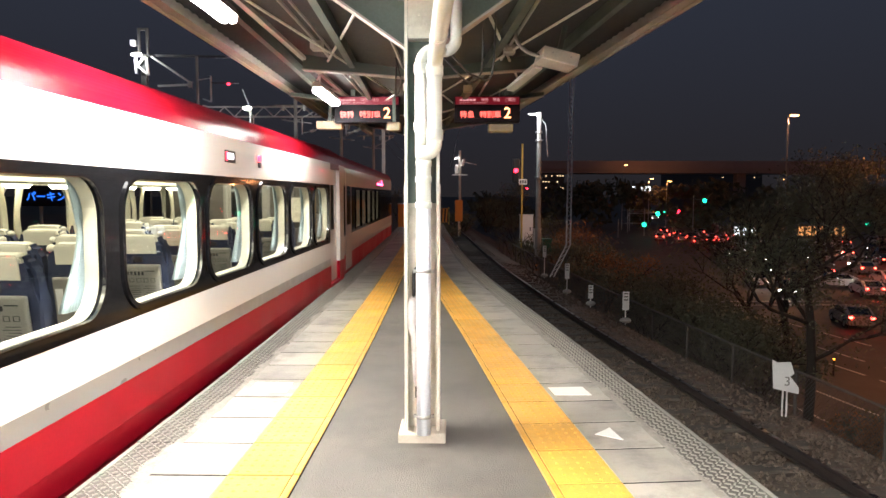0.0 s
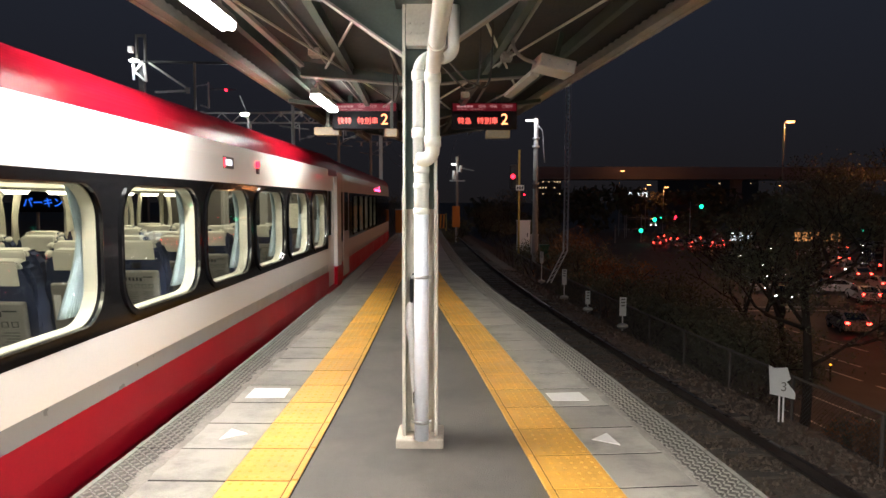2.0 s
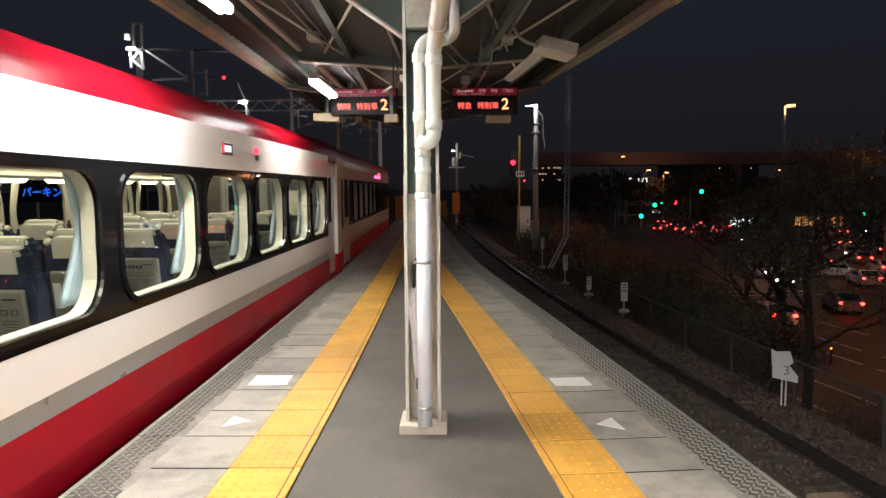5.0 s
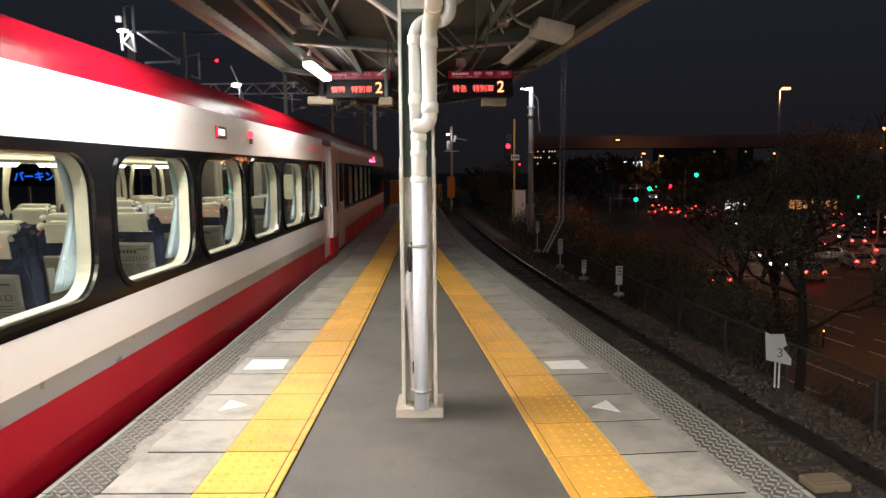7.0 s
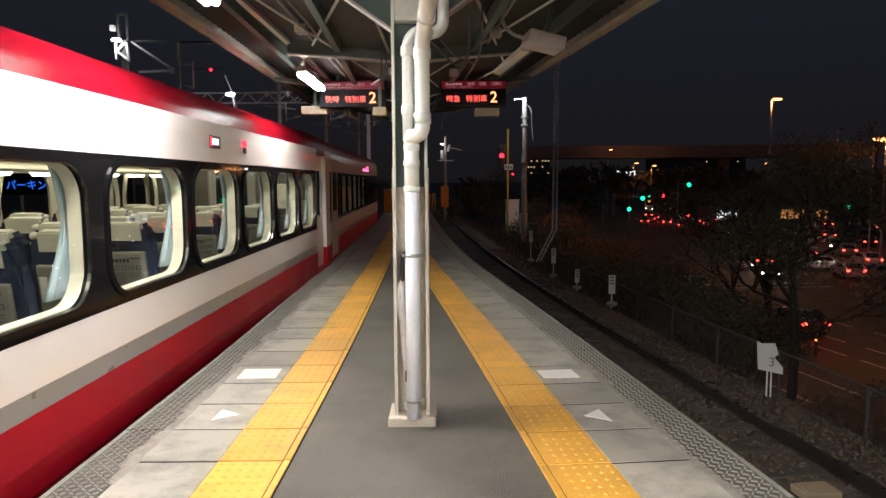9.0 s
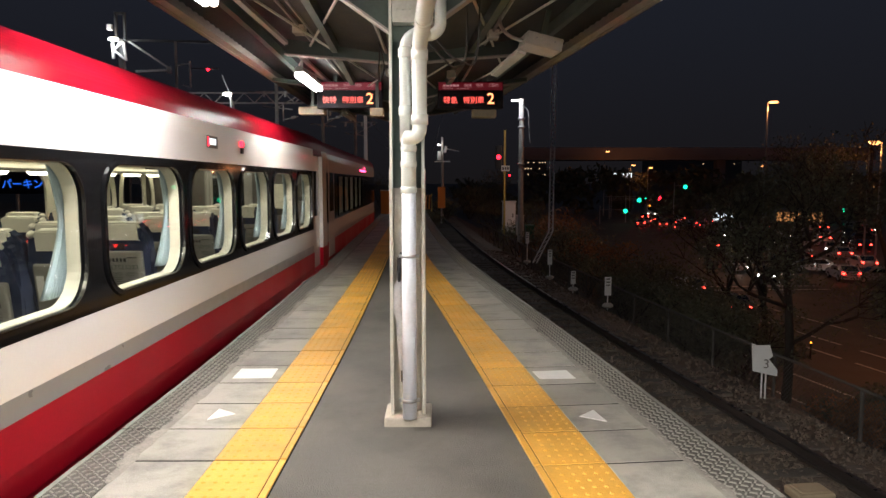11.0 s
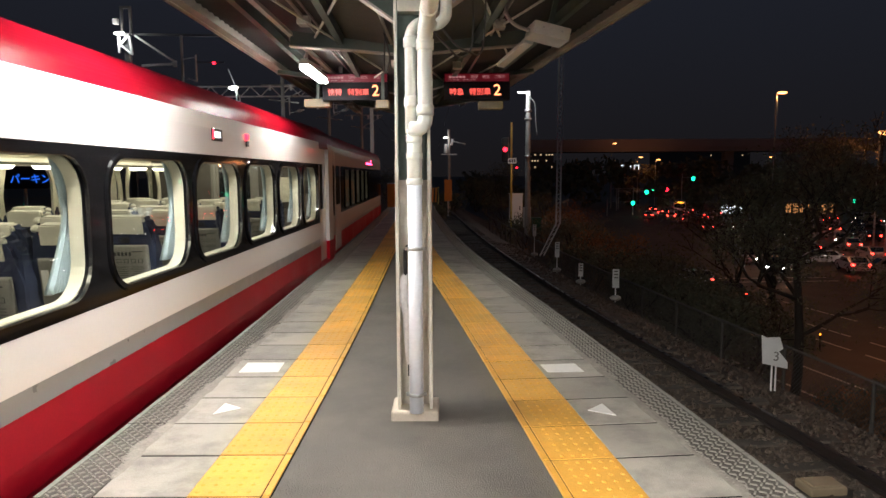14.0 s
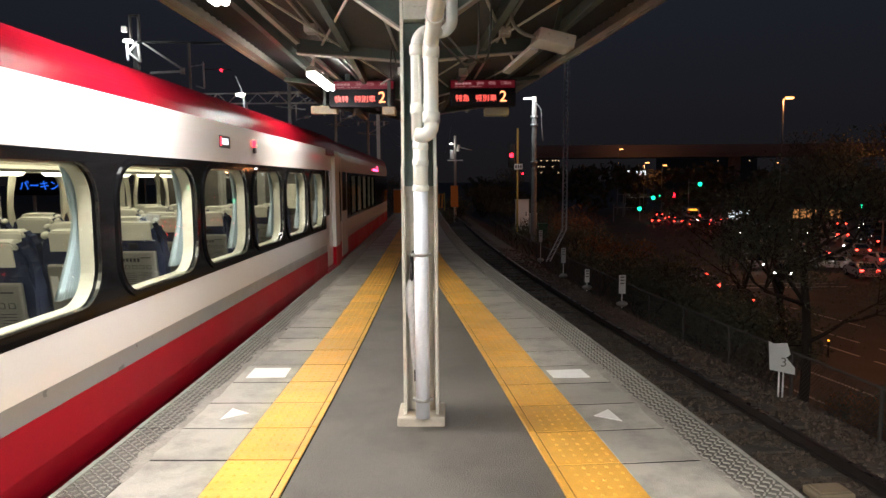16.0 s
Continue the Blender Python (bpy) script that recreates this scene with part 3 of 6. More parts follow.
def downpipes():
    root = thing("rain_downpipe", "pale plastic rain downpipes joining in front of the pillar", "downpipe", (PX, 4.25, 0))
    x0 = 0.013
    bm = B()
    pipe(bm, [(x0, 0, 0.06), (x0, 0, 1.49)], 0.044, 16)
    part("lower_pipe", bm, "pvc_blue", root, "bluish white plastic pipe")
    bm = B()
    pipe(bm, [(x0, 0, 1.47), (x0, 0, 1.80)], 0.045, 16)
    part("upper_pipe", bm, "pvc", root)
    for z, r in ((1.49, 0.050), (1.645, 0.050), (1.74, 0.049)):
        bm = B()
        pipe(bm, [(x0, 0, z - 0.02), (x0, 0, z - 0.015), (x0, 0, z + 0.015), (x0, 0, z + 0.02)], [0.045, r, r, 0.045], 16)
        part("collar", bm, "pvc", root)
    bm = B()
    bm.free()
    for z in (0.175, 1.085):
        bm = B()
        pipe(bm, [(x0, 0, z - 0.010), (x0, 0, z + 0.010)], 0.0475, 16)
        for sx in (-1, 1):
            box(bm, min(x0 + sx * 0.044, x0 + sx * 0.064), max(x0 + sx * 0.044, x0 + sx * 0.064), -0.012, 0.012, z - 0.010, z + 0.010, 0.002)
        rod(bm, (x0 + 0.004, -0.045, z), (x0 + 0.004, -0.056, z), 0.008, seg=6)
        part("bracket", bm, "galvanised", root, "steel pipe clamp with a bolt")
    bm = B()
    pipe(bm, [(x0 - 0.018, 0.02, 1.78), (x0 - 0.018, 0.02, 2.34), *arc((x0 + 0.07, 0.02, 2.34), 0.088, 180, 90, (1, 0, 0), (0, 0, 1), 6), (x0 + 0.10, 0.06, 2.43), *arc((x0 + 0.115, 0.10, 2.51), 0.08, -90, 10, (1, 0, 0), (0, 0, 1), 8), (x0 + 0.195, 0.10, 2.75)], 0.036, 14)
    part("side_pipe", bm, "pvc", root)
    bm = B()
    pipe(bm, [(x0 - 0.018, 0.02, 1.93), (x0 - 0.018, 0.02, 1.945), (x0 - 0.018, 0.02, 1.985), (x0 - 0.018, 0.02, 2.0)], [0.037, 0.043, 0.043, 0.037], 14)
    part("collar", bm, "pvc", root)
    bm = B()
    pipe(bm, [(x0 - 0.018, 0.02, 2.28), (x0 - 0.018, 0.02, 2.29), (x0 - 0.018, 0.02, 2.335), (x0 - 0.018, 0.02, 2.345)], [0.037, 0.044, 0.044, 0.037], 14)
    part("collar", bm, "pvc", root)
    bm = B()
    xr = x0 + 0.068
    pipe(bm, [(x0 - 0.02, -0.015, 1.805), (x0 - 0.005, -0.02, 1.803), *arc((xr - 0.06, -0.03, 1.862), 0.06, -88, 0, (1, 0, 0), (0, 0, 1), 9), (xr, -0.03, 1.95), (xr, -0.03, 2.28), (xr + 0.002, -0.045, 2.33), (xr + 0.008, -0.09, 2.365), (xr + 0.014, -0.16, 2.38), (xr + 0.10, -1.5, 2.42), (xr + 0.17, -2.5, 2.46), (xr + 0.18, -2.62, 2.52), (xr + 0.18, -2.65, 2.80)], 0.045, 16)
    part("sloping_pipe", bm, "pvc", root, "sloping pipe from the roof gutter")
    for p, q, r in (((xr, -0.03, 1.88), (xr, -0.03, 1.94), 0.052), ((xr, -0.03, 2.26), (xr, -0.03, 2.32), 0.052), ((xr + 0.036, -0.5, 2.390), (xr + 0.039, -0.545, 2.3914), 0.050)):
        bm = B()
        pipe(bm, [p, q], r, 16)
        part("collar", bm, "pvc", root)
    return root


def tube_lamp(x, y, lit, n):
    root = thing("fluorescent_lamp", "lit fluorescent tube fitting under the canopy" if lit else "unlit pale fluorescent fitting under the canopy", "ceiling lamp", (x, y, TUBE_Z), group="canopy lamps")
    bm = B()
    prism(bm, [(-0.06, 0.0), (0.06, 0.0), (0.035, 0.06), (-0.035, 0.06)], -0.65, 0.65)
    part("housing", bm, "grey_box", root)
    for sx in (-0.03, 0.03):
        bm = B()
        rod(bm, (sx, -0.6, -0.03), (sx, 0.6, -0.03), 0.029, seg=10)
        part("tube", bm, "tube" if lit else "white_paint", root)
    for sy in (-0.45, 0.45):
        bm = B()
        rod(bm, (0, sy, 0.05), (0, sy, 0.16), 0.012, seg=6)
        part("hanger", bm, "steel_pale", root)


def lamp_rail(x, y0, y1, z):
    bm = B()
    box(bm, -0.025, 0.025, y0, y1, 0, 0.035)
    ob = part("lamp_rail", bm, "grey_box")
    ob.location = (x, 0, z)
    tagged(ob, "long pale cable duct joining the canopy lamps", "cable duct")


# ---- the train ----
TX = -2.08
BANDS = ((-0.75, "train_grey"), (0.37, "train_red"), (0.49, "train_grey"), (0.77, "train_white"), (1.715, "train_black"), (2.075, "train_white"))
WIN_Z = (0.83, 1.652)


def rounded(y0, y1, z0, z1, r, n=7):
    pts = []
    for cy, cz, a in ((y1 - r, z1 - r, 0), (y0 + r, z1 - r, 90), (y0 + r, z0 + r, 180), (y1 - r, z0 + r, 270)):
        pts += [(cy + r * math.cos(radians(a + 90 * i / n)), cz + r * math.sin(radians(a + 90 * i / n))) for i in range(n + 1)]
    return pts


def ring_prism(bm, outer, inner, xa, xb, mi=0):
    """A frame between two outlines in y, z, from xa (outside) to xb (inside)."""
    n = len(outer)
    oa, ia, ob_, ib = ([bm.verts.new((x, y, z)) for y, z in line] for x, line in ((xa, outer), (xa, inner), (xb, outer), (xb, inner)))
    for i in range(n):
        j = (i + 1) % n
        for q in ((oa[i], oa[j], ia[j], ia[i]), (ob_[j], ob_[i], ib[i], ib[j]), (oa[j], oa[i], ob_[i], ob_[j]), (ia[i], ia[j], ib[j], ib[i])):
            bm.faces.new(q).material_index = mi
    return bm


def side_wall(root, name, mat, label, y0, y1, windows, x, thick, z0=0.755, z1=1.715, radius=0.23):
    """The window band, with an opening through it at each window."""
    cuts = sorted(windows)
    edges = [y0] + [(a[1] + b[0]) / 2 for a, b in zip(cuts, cuts[1:])] + [y1]
    for (a, b), lo, hi in zip(cuts, edges, edges[1:]):
        bm = B()
        hole = rounded(a, b, *WIN_Z, radius)
        n = len(hole)
        k = n // 4
        # the outline of this bay follows the hole's four corners
        outer = []
        for i, (yy, zz) in enumerate(hole):
            q = i // k
            t = (i % k) / (k - 1)
            c = ((hi, z1), (lo, z1), (lo, z0), (hi, z0))[q]
            if q == 0:
                p = (hi, zz + (z1 - zz) * min(1, 2 * t)) if t < 0.5 else (yy + (hi - yy) * (2 - 2 * t), z1)
            elif q == 1:
                p = (yy + (lo - yy) * min(1, 2 * t), z1) if t < 0.5 else (lo, zz + (z1 - zz) * (2 - 2 * t))
            elif q == 2:
                p = (lo, zz + (z0 - zz) * min(1, 2 * t)) if t < 0.5 else (yy + (lo - yy) * (2 - 2 * t), z0)
            else:
                p = (yy + (hi - yy) * min(1, 2 * t), z0) if t < 0.5 else (hi, zz + (z0 - zz) * (2 - 2 * t))
            if abs(t - 0.5) < 1e-6 or (t < 0.5 <= t + 1 / (k - 1)):
                p = c
            outer.append(p)
        ring_prism(bm, outer, hole, x, x - thick)
        part(name, bm, mat, root, label)


def car_body(root, y0, y1, windows, detail, rad=0.23):
    """Shell of one car in the car's own space: its platform side is the plane x = 0."""
    W = 2.74
    # lower side, slightly tucked in
    for zs, mat, label in (([(-0.02, -0.05), (0.0, 0.12), (0.0, 0.37)], "train_red", "red lower side"), ([(0.0, 0.37), (0.0, 0.49)], "train_grey", "grey stripe"),
                           ([(0.0, 0.49), (0.0, 0.755)], "train_white", "white side below the windows"), ([(0.0, 1.715), (0.0, 1.95), (-0.012, 2.075)], "train_white", "white side above the windows"),
                           ([(-0.012, 2.075), (-0.05, 2.20), (-0.12, 2.29), (-0.25, 2.37), (-0.50, 2.44), (-0.95, 2.50), (-1.37, 2.52)], "roof_red", "wine red curved roof edge")):
        if mat == "roof_red":
            # round the corners of the profile off
            for _ in range(2):
                zs = zs[:1] + [(a[0] + (b[0] - a[0]) * f, a[1] + (b[1] - a[1]) * f) for a, b in zip(zs, zs[1:]) for f in (0.25, 0.75)] + zs[-1:]
        bm = B()
        back = [(x - 0.03, z - (0.03 if mat == "roof_red" else 0)) for x, z in zs]
        prism(bm, zs + back[::-1], y0, y1)
        bmesh.ops.recalc_face_normals(bm, faces=bm.faces)
        part("side_panel" if zs[0][1] < 2 else "roof", bm, mat, root, label)
    bm = B()
    prism(bm, [(-0.02, -0.05), (-0.10, -0.22), (-0.22, -0.32), (-0.25, -0.32), (-0.13, -0.20), (-0.05, -0.05)], y0, y1)
    bmesh.ops.recalc_face_normals(bm, faces=bm.faces)
    part("skirt", bm, "train_red", root, "tucked-in red skirt")
    side_wall(root, "window_surround", "train_black", "glossy black window surround", y0, y1, windows, 0.0, 0.03, radius=rad)
    # far side, roof half, ends, floor and ceiling
    side_wall(root, "inner_wall", "cream", "cream inner wall with a window opening", y0, y1, windows, -W + 0.03, 0.03, radius=rad)
    bm = B()
    for a, b in ((-0.3, 0.755), (1.715, 2.2)):
        box(bm, -W, -W + 0.03, y0, y1, a, b)
    prism(bm, [(-1.37, 2.52), (-1.8, 2.50), (-2.3, 2.43), (-W, 2.19), (-W + 0.04, 2.17), (-2.28, 2.39), (-1.8, 2.46), (-1.37, 2.48)], y0, y1)
    bmesh.ops.recalc_face_normals(bm, faces=bm.faces)
    part("far_side", bm, "cream", root, "far side of the car")
    for y in (y0, y1 - 0.05):
        bm = B()
        prism(bm, [(-W + 0.03, -0.3), (-0.035, -0.3), (-0.035, 2.05), (-0.4, 2.36), (-2.2, 2.36), (-W + 0.03, 2.12)], y, y + 0.05)
        bmesh.ops.recalc_face_normals(bm, faces=bm.faces)
        e = part("end_wall", bm, "bulkhead", root, "dark brown bulkhead with a glazed door")
        if detail:
            for a, b, lo, hi, mat, name in ((-1.75, -0.98, 0.06, 1.86, "table", "bulkhead_door"), (-1.62, -1.11, 0.75, 1.70, "car_glass", "door_glass"), (-1.70, -1.05, 1.89, 1.96, "white_lit", "notice_display"), (-0.85, -0.45, 1.1, 1.5, "cream", "notice")):
                bm = B()
                depth = {"bulkhead_door": 0.012, "door_glass": 0.016}.get(name, 0.02)
                box(bm, a, b, y - depth if y > 0 else y + 0.05, y if y > 0 else y + 0.05 + depth, lo, hi)
                part(name, bm, mat, e)
    # luggage rack on the far side, with lamps under it
    bm = B()
    prism(bm, [(-W + 0.04, 1.66), (-W + 0.50, 1.65), (-W + 0.54, 1.68), (-W + 0.52, 1.72), (-W + 0.04, 1.71)], y0 + 0.06, y1 - 0.06)
    bmesh.ops.recalc_face_normals(bm, faces=bm.faces)
    rack = part("luggage_rack", bm, "cream", root, "cream luggage rack")
    if detail:
        for k in range(14):
            bm = B()
            bmesh.ops.create_cone(bm, cap_ends=True, segments=20, radius1=0.10, radius2=0.14, depth=0.05, matrix=pose(-W + 0.28, 0.75 + k * 0.80, 1.64) @ Matrix.Diagonal((0.9, 1.3, 1, 1)))
            part("rack_lamp", bm, "ceiling_lamp", rack, "oval glowing lamp under the rack")
    bm = B()
    box(bm, -W + 0.03, -0.05, y0 + 0.05, y1 - 0.05, -0.02, 0.05)
    part("cabin_floor", bm, "carpet", root)
    bm = B()
    prism(bm, [(-W + 0.04, 1.80), (-W + 0.30, 1.98), (-W / 2, 2.04), (-0.35, 1.98), (-0.04, 1.80), (-0.04, 2.0), (-W / 2, 2.12), (-W + 0.04, 2.0)], y0 + 0.05, y1 - 0.05)
    bmesh.ops.recalc_face_normals(bm, faces=bm.faces)
    part("cabin_ceiling", bm, "cream", root, "cream cabin ceiling")
    bm = B()
    box(bm, -0.045, -0.032, y0 + 0.05, y1 - 0.05, 0.05, 0.79)
    box(bm, -W + 0.032, -W + 0.045, y0 + 0.05, y1 - 0.05, 0.05, 0.79)
    part("inner_lining", bm, "cream", root)
    # windows: trim, cream reveal, glass
    for a, b in windows:
        bm = B()
        ring_prism(bm, rounded(a - 0.040, b + 0.040, WIN_Z[0] - 0.040, WIN_Z[1] + 0.040, rad + 0.040), rounded(a, b, *WIN_Z, rad), 0.012, -0.01)
        bmesh.ops.bevel(bm, geom=[e for e in bm.edges if all(abs(v.co.x - 0.012) < 1e-5 for v in e.verts) and len(e.link_faces) == 2 and abs(e.link_faces[0].normal.dot(e.link_faces[1].normal)) < 0.9], offset=0.006, segments=2, affect="EDGES")
        w = part("window_trim", bm, "train_black", root, "black rubber and polished window trim")
        bm = B()
        ring_prism(bm, rounded(a - 0.01, b + 0.01, WIN_Z[0] - 0.01, WIN_Z[1] + 0.01, rad + 0.01), rounded(a + 0.008, b - 0.008, WIN_Z[0] + 0.008, WIN_Z[1] - 0.008, rad - 0.008), -0.03, -0.11)
        part("reveal", bm, "cream", w, "cream window reveal")
        if detail:
            bm = B()
            ring_prism(bm, rounded(a - 0.002, b + 0.002, WIN_Z[0] - 0.002, WIN_Z[1] + 0.002, rad + 0.002), rounded(a + 0.003, b - 0.003, WIN_Z[0] + 0.003, WIN_Z[1] - 0.003, rad - 0.003), 0.0135, -0.008)
            part("bright_edge", bm, "trim_metal", w, "thin metal edging")
        bm = B()
        f = bm.faces.new([bm.verts.new((-0.012, y, z)) for y, z in rounded(a, b, *WIN_Z, rad)])
        g = bmesh.ops.extrude_face_region(bm, geom=[f])
        bmesh.ops.translate(bm, vec=(-0.006, 0, 0), verts=[v for v in g["geom"] if isinstance(v, bmesh.types.BMVert)])
        bmesh.ops.recalc_face_normals(bm, faces=bm.faces)
        for fc in bm.faces:
            fc.material_index = 0 if fc.normal.x > 0.9 else 1
        p = part("pane", bm, ["glass", "clear"], w)
        p.visible_shadow = False


def curtain_mesh(mat, flare=1.0):
    """A gathered curtain in y, z: wide at the rail, drawn in, then flaring; pleats in x."""
    bm = B()
    n, rows = 40, []
    for k in range(15):
        t = k / 14
        z = 1.68 - 0.80 * t
        width = 0.15 - 0.085 * math.sin(min(1, t * 1.5) * math.pi / 2) + 0.34 * flare * max(0, t - 0.45) ** 1.1
        y_out = -0.05 + 0.06 * math.sin(t * 3.0)
        rows.append([bm.verts.new((0.016 * math.sin(i * math.tau / 5) * (0.5 + t), y_out - width * i / n, z)) for i in range(n + 1)])
    for a, b in zip(rows, rows[1:]):
        for i in range(n):
            bm.faces.new((a[i], a[i + 1], b[i + 1], b[i])).smooth = True
    g = bmesh.ops.extrude_face_region(bm, geom=list(bm.faces))
    bmesh.ops.translate(bm, vec=(-0.004, 0, 0), verts=[v for v in g["geom"] if isinstance(v, bmesh.types.BMVert)])
    return finish(bm, "curtain", mat)


def seat_meshes():
    def soft(parts, mat, name, bevel=0.03):
        bm = B()
        for p in parts:
            box(bm, *p, bevel)
        for f in bm.faces:
            f.smooth = True
        return finish(bm, name, mat)

    bm = B()
    prism(bm, [(-0.225, 0.30), (0.225, 0.30), (0.238, 0.90), (0.235, 1.06), (0.222, 1.12), (0.19, 1.165), (0.14, 1.18), (-0.14, 1.18), (-0.19, 1.165), (-0.222, 1.12), (-0.235, 1.06), (-0.238, 0.90)], -0.07, 0.055)
    bmesh.ops.bevel(bm, geom=list(bm.edges), offset=0.03, segments=2, affect="EDGES")
    back = finish(bm, "backrest", "navy")
    bm = B()
    prism(bm, [(-0.168, 1.035), (0.168, 1.035), (0.166, 1.17), (0.15, 1.188), (-0.15, 1.188), (-0.166, 1.17)], -0.078, 0.02)
    bmesh.ops.bevel(bm, geom=list(bm.edges), offset=0.012, segments=2, affect="EDGES")
    cover = finish(bm, "headrest_cover", "cover")
    bm = B()
    box(bm, -0.185, 0.185, -0.105, -0.068, 0.62, 0.96, 0.014)
    table = finish(bm, "seat_table", "table")
    bm = B()
    box(bm, -0.14, -0.06, -0.1075, -0.104, 0.905, 0.913)
    for q in range(5):
        box(bm, -0.05 + q * 0.03, -0.032 + q * 0.03, -0.1075, -0.104, 0.875, 0.905)
    for q in range(4):
        box(bm, -0.14 + q * 0.058, -0.102 + q * 0.058, -0.1075, -0.104, 0.815, 0.818)
        box(bm, -0.14 + q * 0.058, -0.102 + q * 0.058, -0.1075, -0.104, 0.845, 0.848)
        box(bm, -0.14 + q * 0.058, -0.136 + q * 0.058, -0.1075, -0.104, 0.818, 0.845)
        box(bm, -0.106 + q * 0.058, -0.102 + q * 0.058, -0.1075, -0.104, 0.818, 0.845)
    for k in range(6):
        for q in range(2):
            box(bm, -0.14 + q * 0.13, -0.14 + q * 0.13 + 0.075 + 0.03 * ((k * 2 + q) % 3) / 2, -0.1075, -0.104, 0.69 + k * 0.018, 0.694 + k * 0.018)
    box(bm, -0.035, 0.035, -0.078, -0.066, 0.975, 1.02)
    marks = finish(bm, "table_marks", "black")
    bm = B()
    box(bm, 0.115, 0.165, -0.1085, -0.104, 0.70, 0.88)
    paper = finish(bm, "table_label", "white_paint")
    cushion = soft([(-0.225, 0.225, 0.05, 0.50, 0.28, 0.43)], "navy", "cushion", 0.04)
    bm = B()
    box(bm, 0.235, 0.285, -0.05, 0.42, 0.50, 0.56, 0.015)
    box(bm, 0.24, 0.28, 0.0, 0.38, 0.06, 0.50, 0.01)
    arm = finish(bm, "armrest", "table")
    bm = B()
    bmesh.ops.create_uvsphere(bm, u_segments=12, v_segments=8, radius=0.03, matrix=pose(0.20, -0.03, 1.15) @ Matrix.Diagonal((1.0, 1.2, 0.9, 1)))
    grip = finish(bm, "grab_handle", "cover")
    return back, cover, table, marks, paper, cushion, arm, grip


def seat(meshes, root, x, y, mirror):
    """One passenger seat that faces +y."""
    names = ("backrest", "headrest_cover", "seat_table", "table_marks", "table_label", "cushion", "armrest", "grab_handle")
    base = new("seat", meshes[0])
    base.parent = root
    base.matrix_basis = pose(x, y, 0.05, 9) @ Matrix.Diagonal((mirror, 1, 1, 1))
    for name, me in list(zip(names, meshes))[1:]:
        ob = new(name, me)
        ob.parent = base
        if name in ("cushion", "armrest"):
            ob.matrix_basis = pose(0, 0, 0, -9)


def train():
    w1 = [(2.79, 4.06), (4.32, 5.63), (5.81, 7.07), (7.26, 8.52), (8.71, 9.97), (10.16, 11.32)]
    w1 += [(2.79 - 1.45 * k - 0.08, 4.06 - 1.45 * k - 0.08) for k in range(1, 6)]
    car = thing("train_car", "red and white express train car with lit cabin at the platform", "train", (TX, 0, 0), group="train")
    car_body(car, -6.5, 11.46, w1, True)
    # door bay at the end of the car
    bm = B()
    box(bm, -0.10, -0.06, 11.52, 12.40, 0.06, 1.98, 0.01)
    d = part("door", bm, "train_white", car, "white sliding passenger door")
    bm = B()
    box(bm, -0.062, -0.055, 11.68, 12.24, 0.95, 1.72, 0.003)
    part("door_window", bm, "car_glass", d)
    for y0, y1 in ((11.46, 11.52), (12.40, 12.86)):
        bm = B()
        box(bm, -0.10, 0.0, y0, y1, -0.05, 0.37)
        part("side_panel", bm, "train_red", car)
        bm = B()
        box(bm, -0.10, 0.0, y0, y1, 0.37, 2.07)
        part("side_panel", bm, "train_white", car)
    bm = B()
    box(bm, -0.10, 0.0, 11.52, 12.40, -0.05, 0.05)
    part("door_sill", bm, "train_red", car)
    bm = B()
    prism(bm, [(0.0, 1.98), (-0.012, 2.075), (-0.05, 2.20), (-0.12, 2.29), (-0.25, 2.37), (-0.50, 2.44), (-1.37, 2.52), (-2.3, 2.43), (-2.74, 2.19), (-2.74, 1.98)], 11.46, 12.86)
    bmesh.ops.recalc_face_normals(bm, faces=bm.faces)
    part("roof", bm, "roof_red", car)
    bm = B()
    box(bm, -2.74, -0.12, 12.80, 12.86, -0.05, 1.98)
    part("end_wall", bm, "train_grey", car)
    # roof gear
    for y0, y1 in ((-3.0, 0.5),):
        bm = B()
        box(bm, -1.9, -0.75, y0, y1, 2.46, 2.68, 0.06)
        part("air_conditioner", bm, "train_grey", car, "grey roof unit")
    # destination box and red door lamp above the windows
    bm = B()
    box(bm, -0.005, 0.006, 6.27, 6.56, 1.845, 1.955, 0.003)
    d = part("destination_display", bm, "black", car, "small lit destination display")
    bm = B()
    box(bm, 0.006, 0.009, 6.33, 6.50, 1.875, 1.93)
    part("display_text", bm, "white_lit", d)
    bm = B()
    box(bm, 0.006, 0.009, 6.285, 6.305, 1.86, 1.94)
    part("display_mark", bm, "red_lamp", d)
    for z, mat in ((1.90, "red_lamp"), (1.83, "black")):
        bm = B()
        box(bm, 0.0, 0.02, 7.31, 7.39, z, z + 0.06, 0.008)
        part("side_lamp_or_reflection", bm, mat, car, "red door lamp")
    # cabin: seats, curtains, ceiling lamps
    meshes = seat_meshes()
    for k in range(-2, 13):
        y = 0.53 + k * 0.88
        if y > 10.9:
            break
        for x, mir in ((-0.50, -1), (-1.00, -1), (-1.82, 1), (-2.32, 1)):
            seat(meshes, car, x, y, mir)
    cur, cur2 = curtain_mesh("curtain"), curtain_mesh("curtain_cream", 0.5)
    for a, b in w1:
        if b < -3:
            continue
        for me, x, y in ((cur, -0.13, b + 0.055), (cur2, -2.56, b + 0.02)):
            ob = new("curtain", me)
            ob.parent = car
            ob.matrix_basis = pose(x, y, 0)
        ob = new("curtain", cur2)
        ob.parent = car
        ob.matrix_basis = pose(-2.56, a - 0.02, 0) @ Matrix.Diagonal((1, -1, 1, 1))
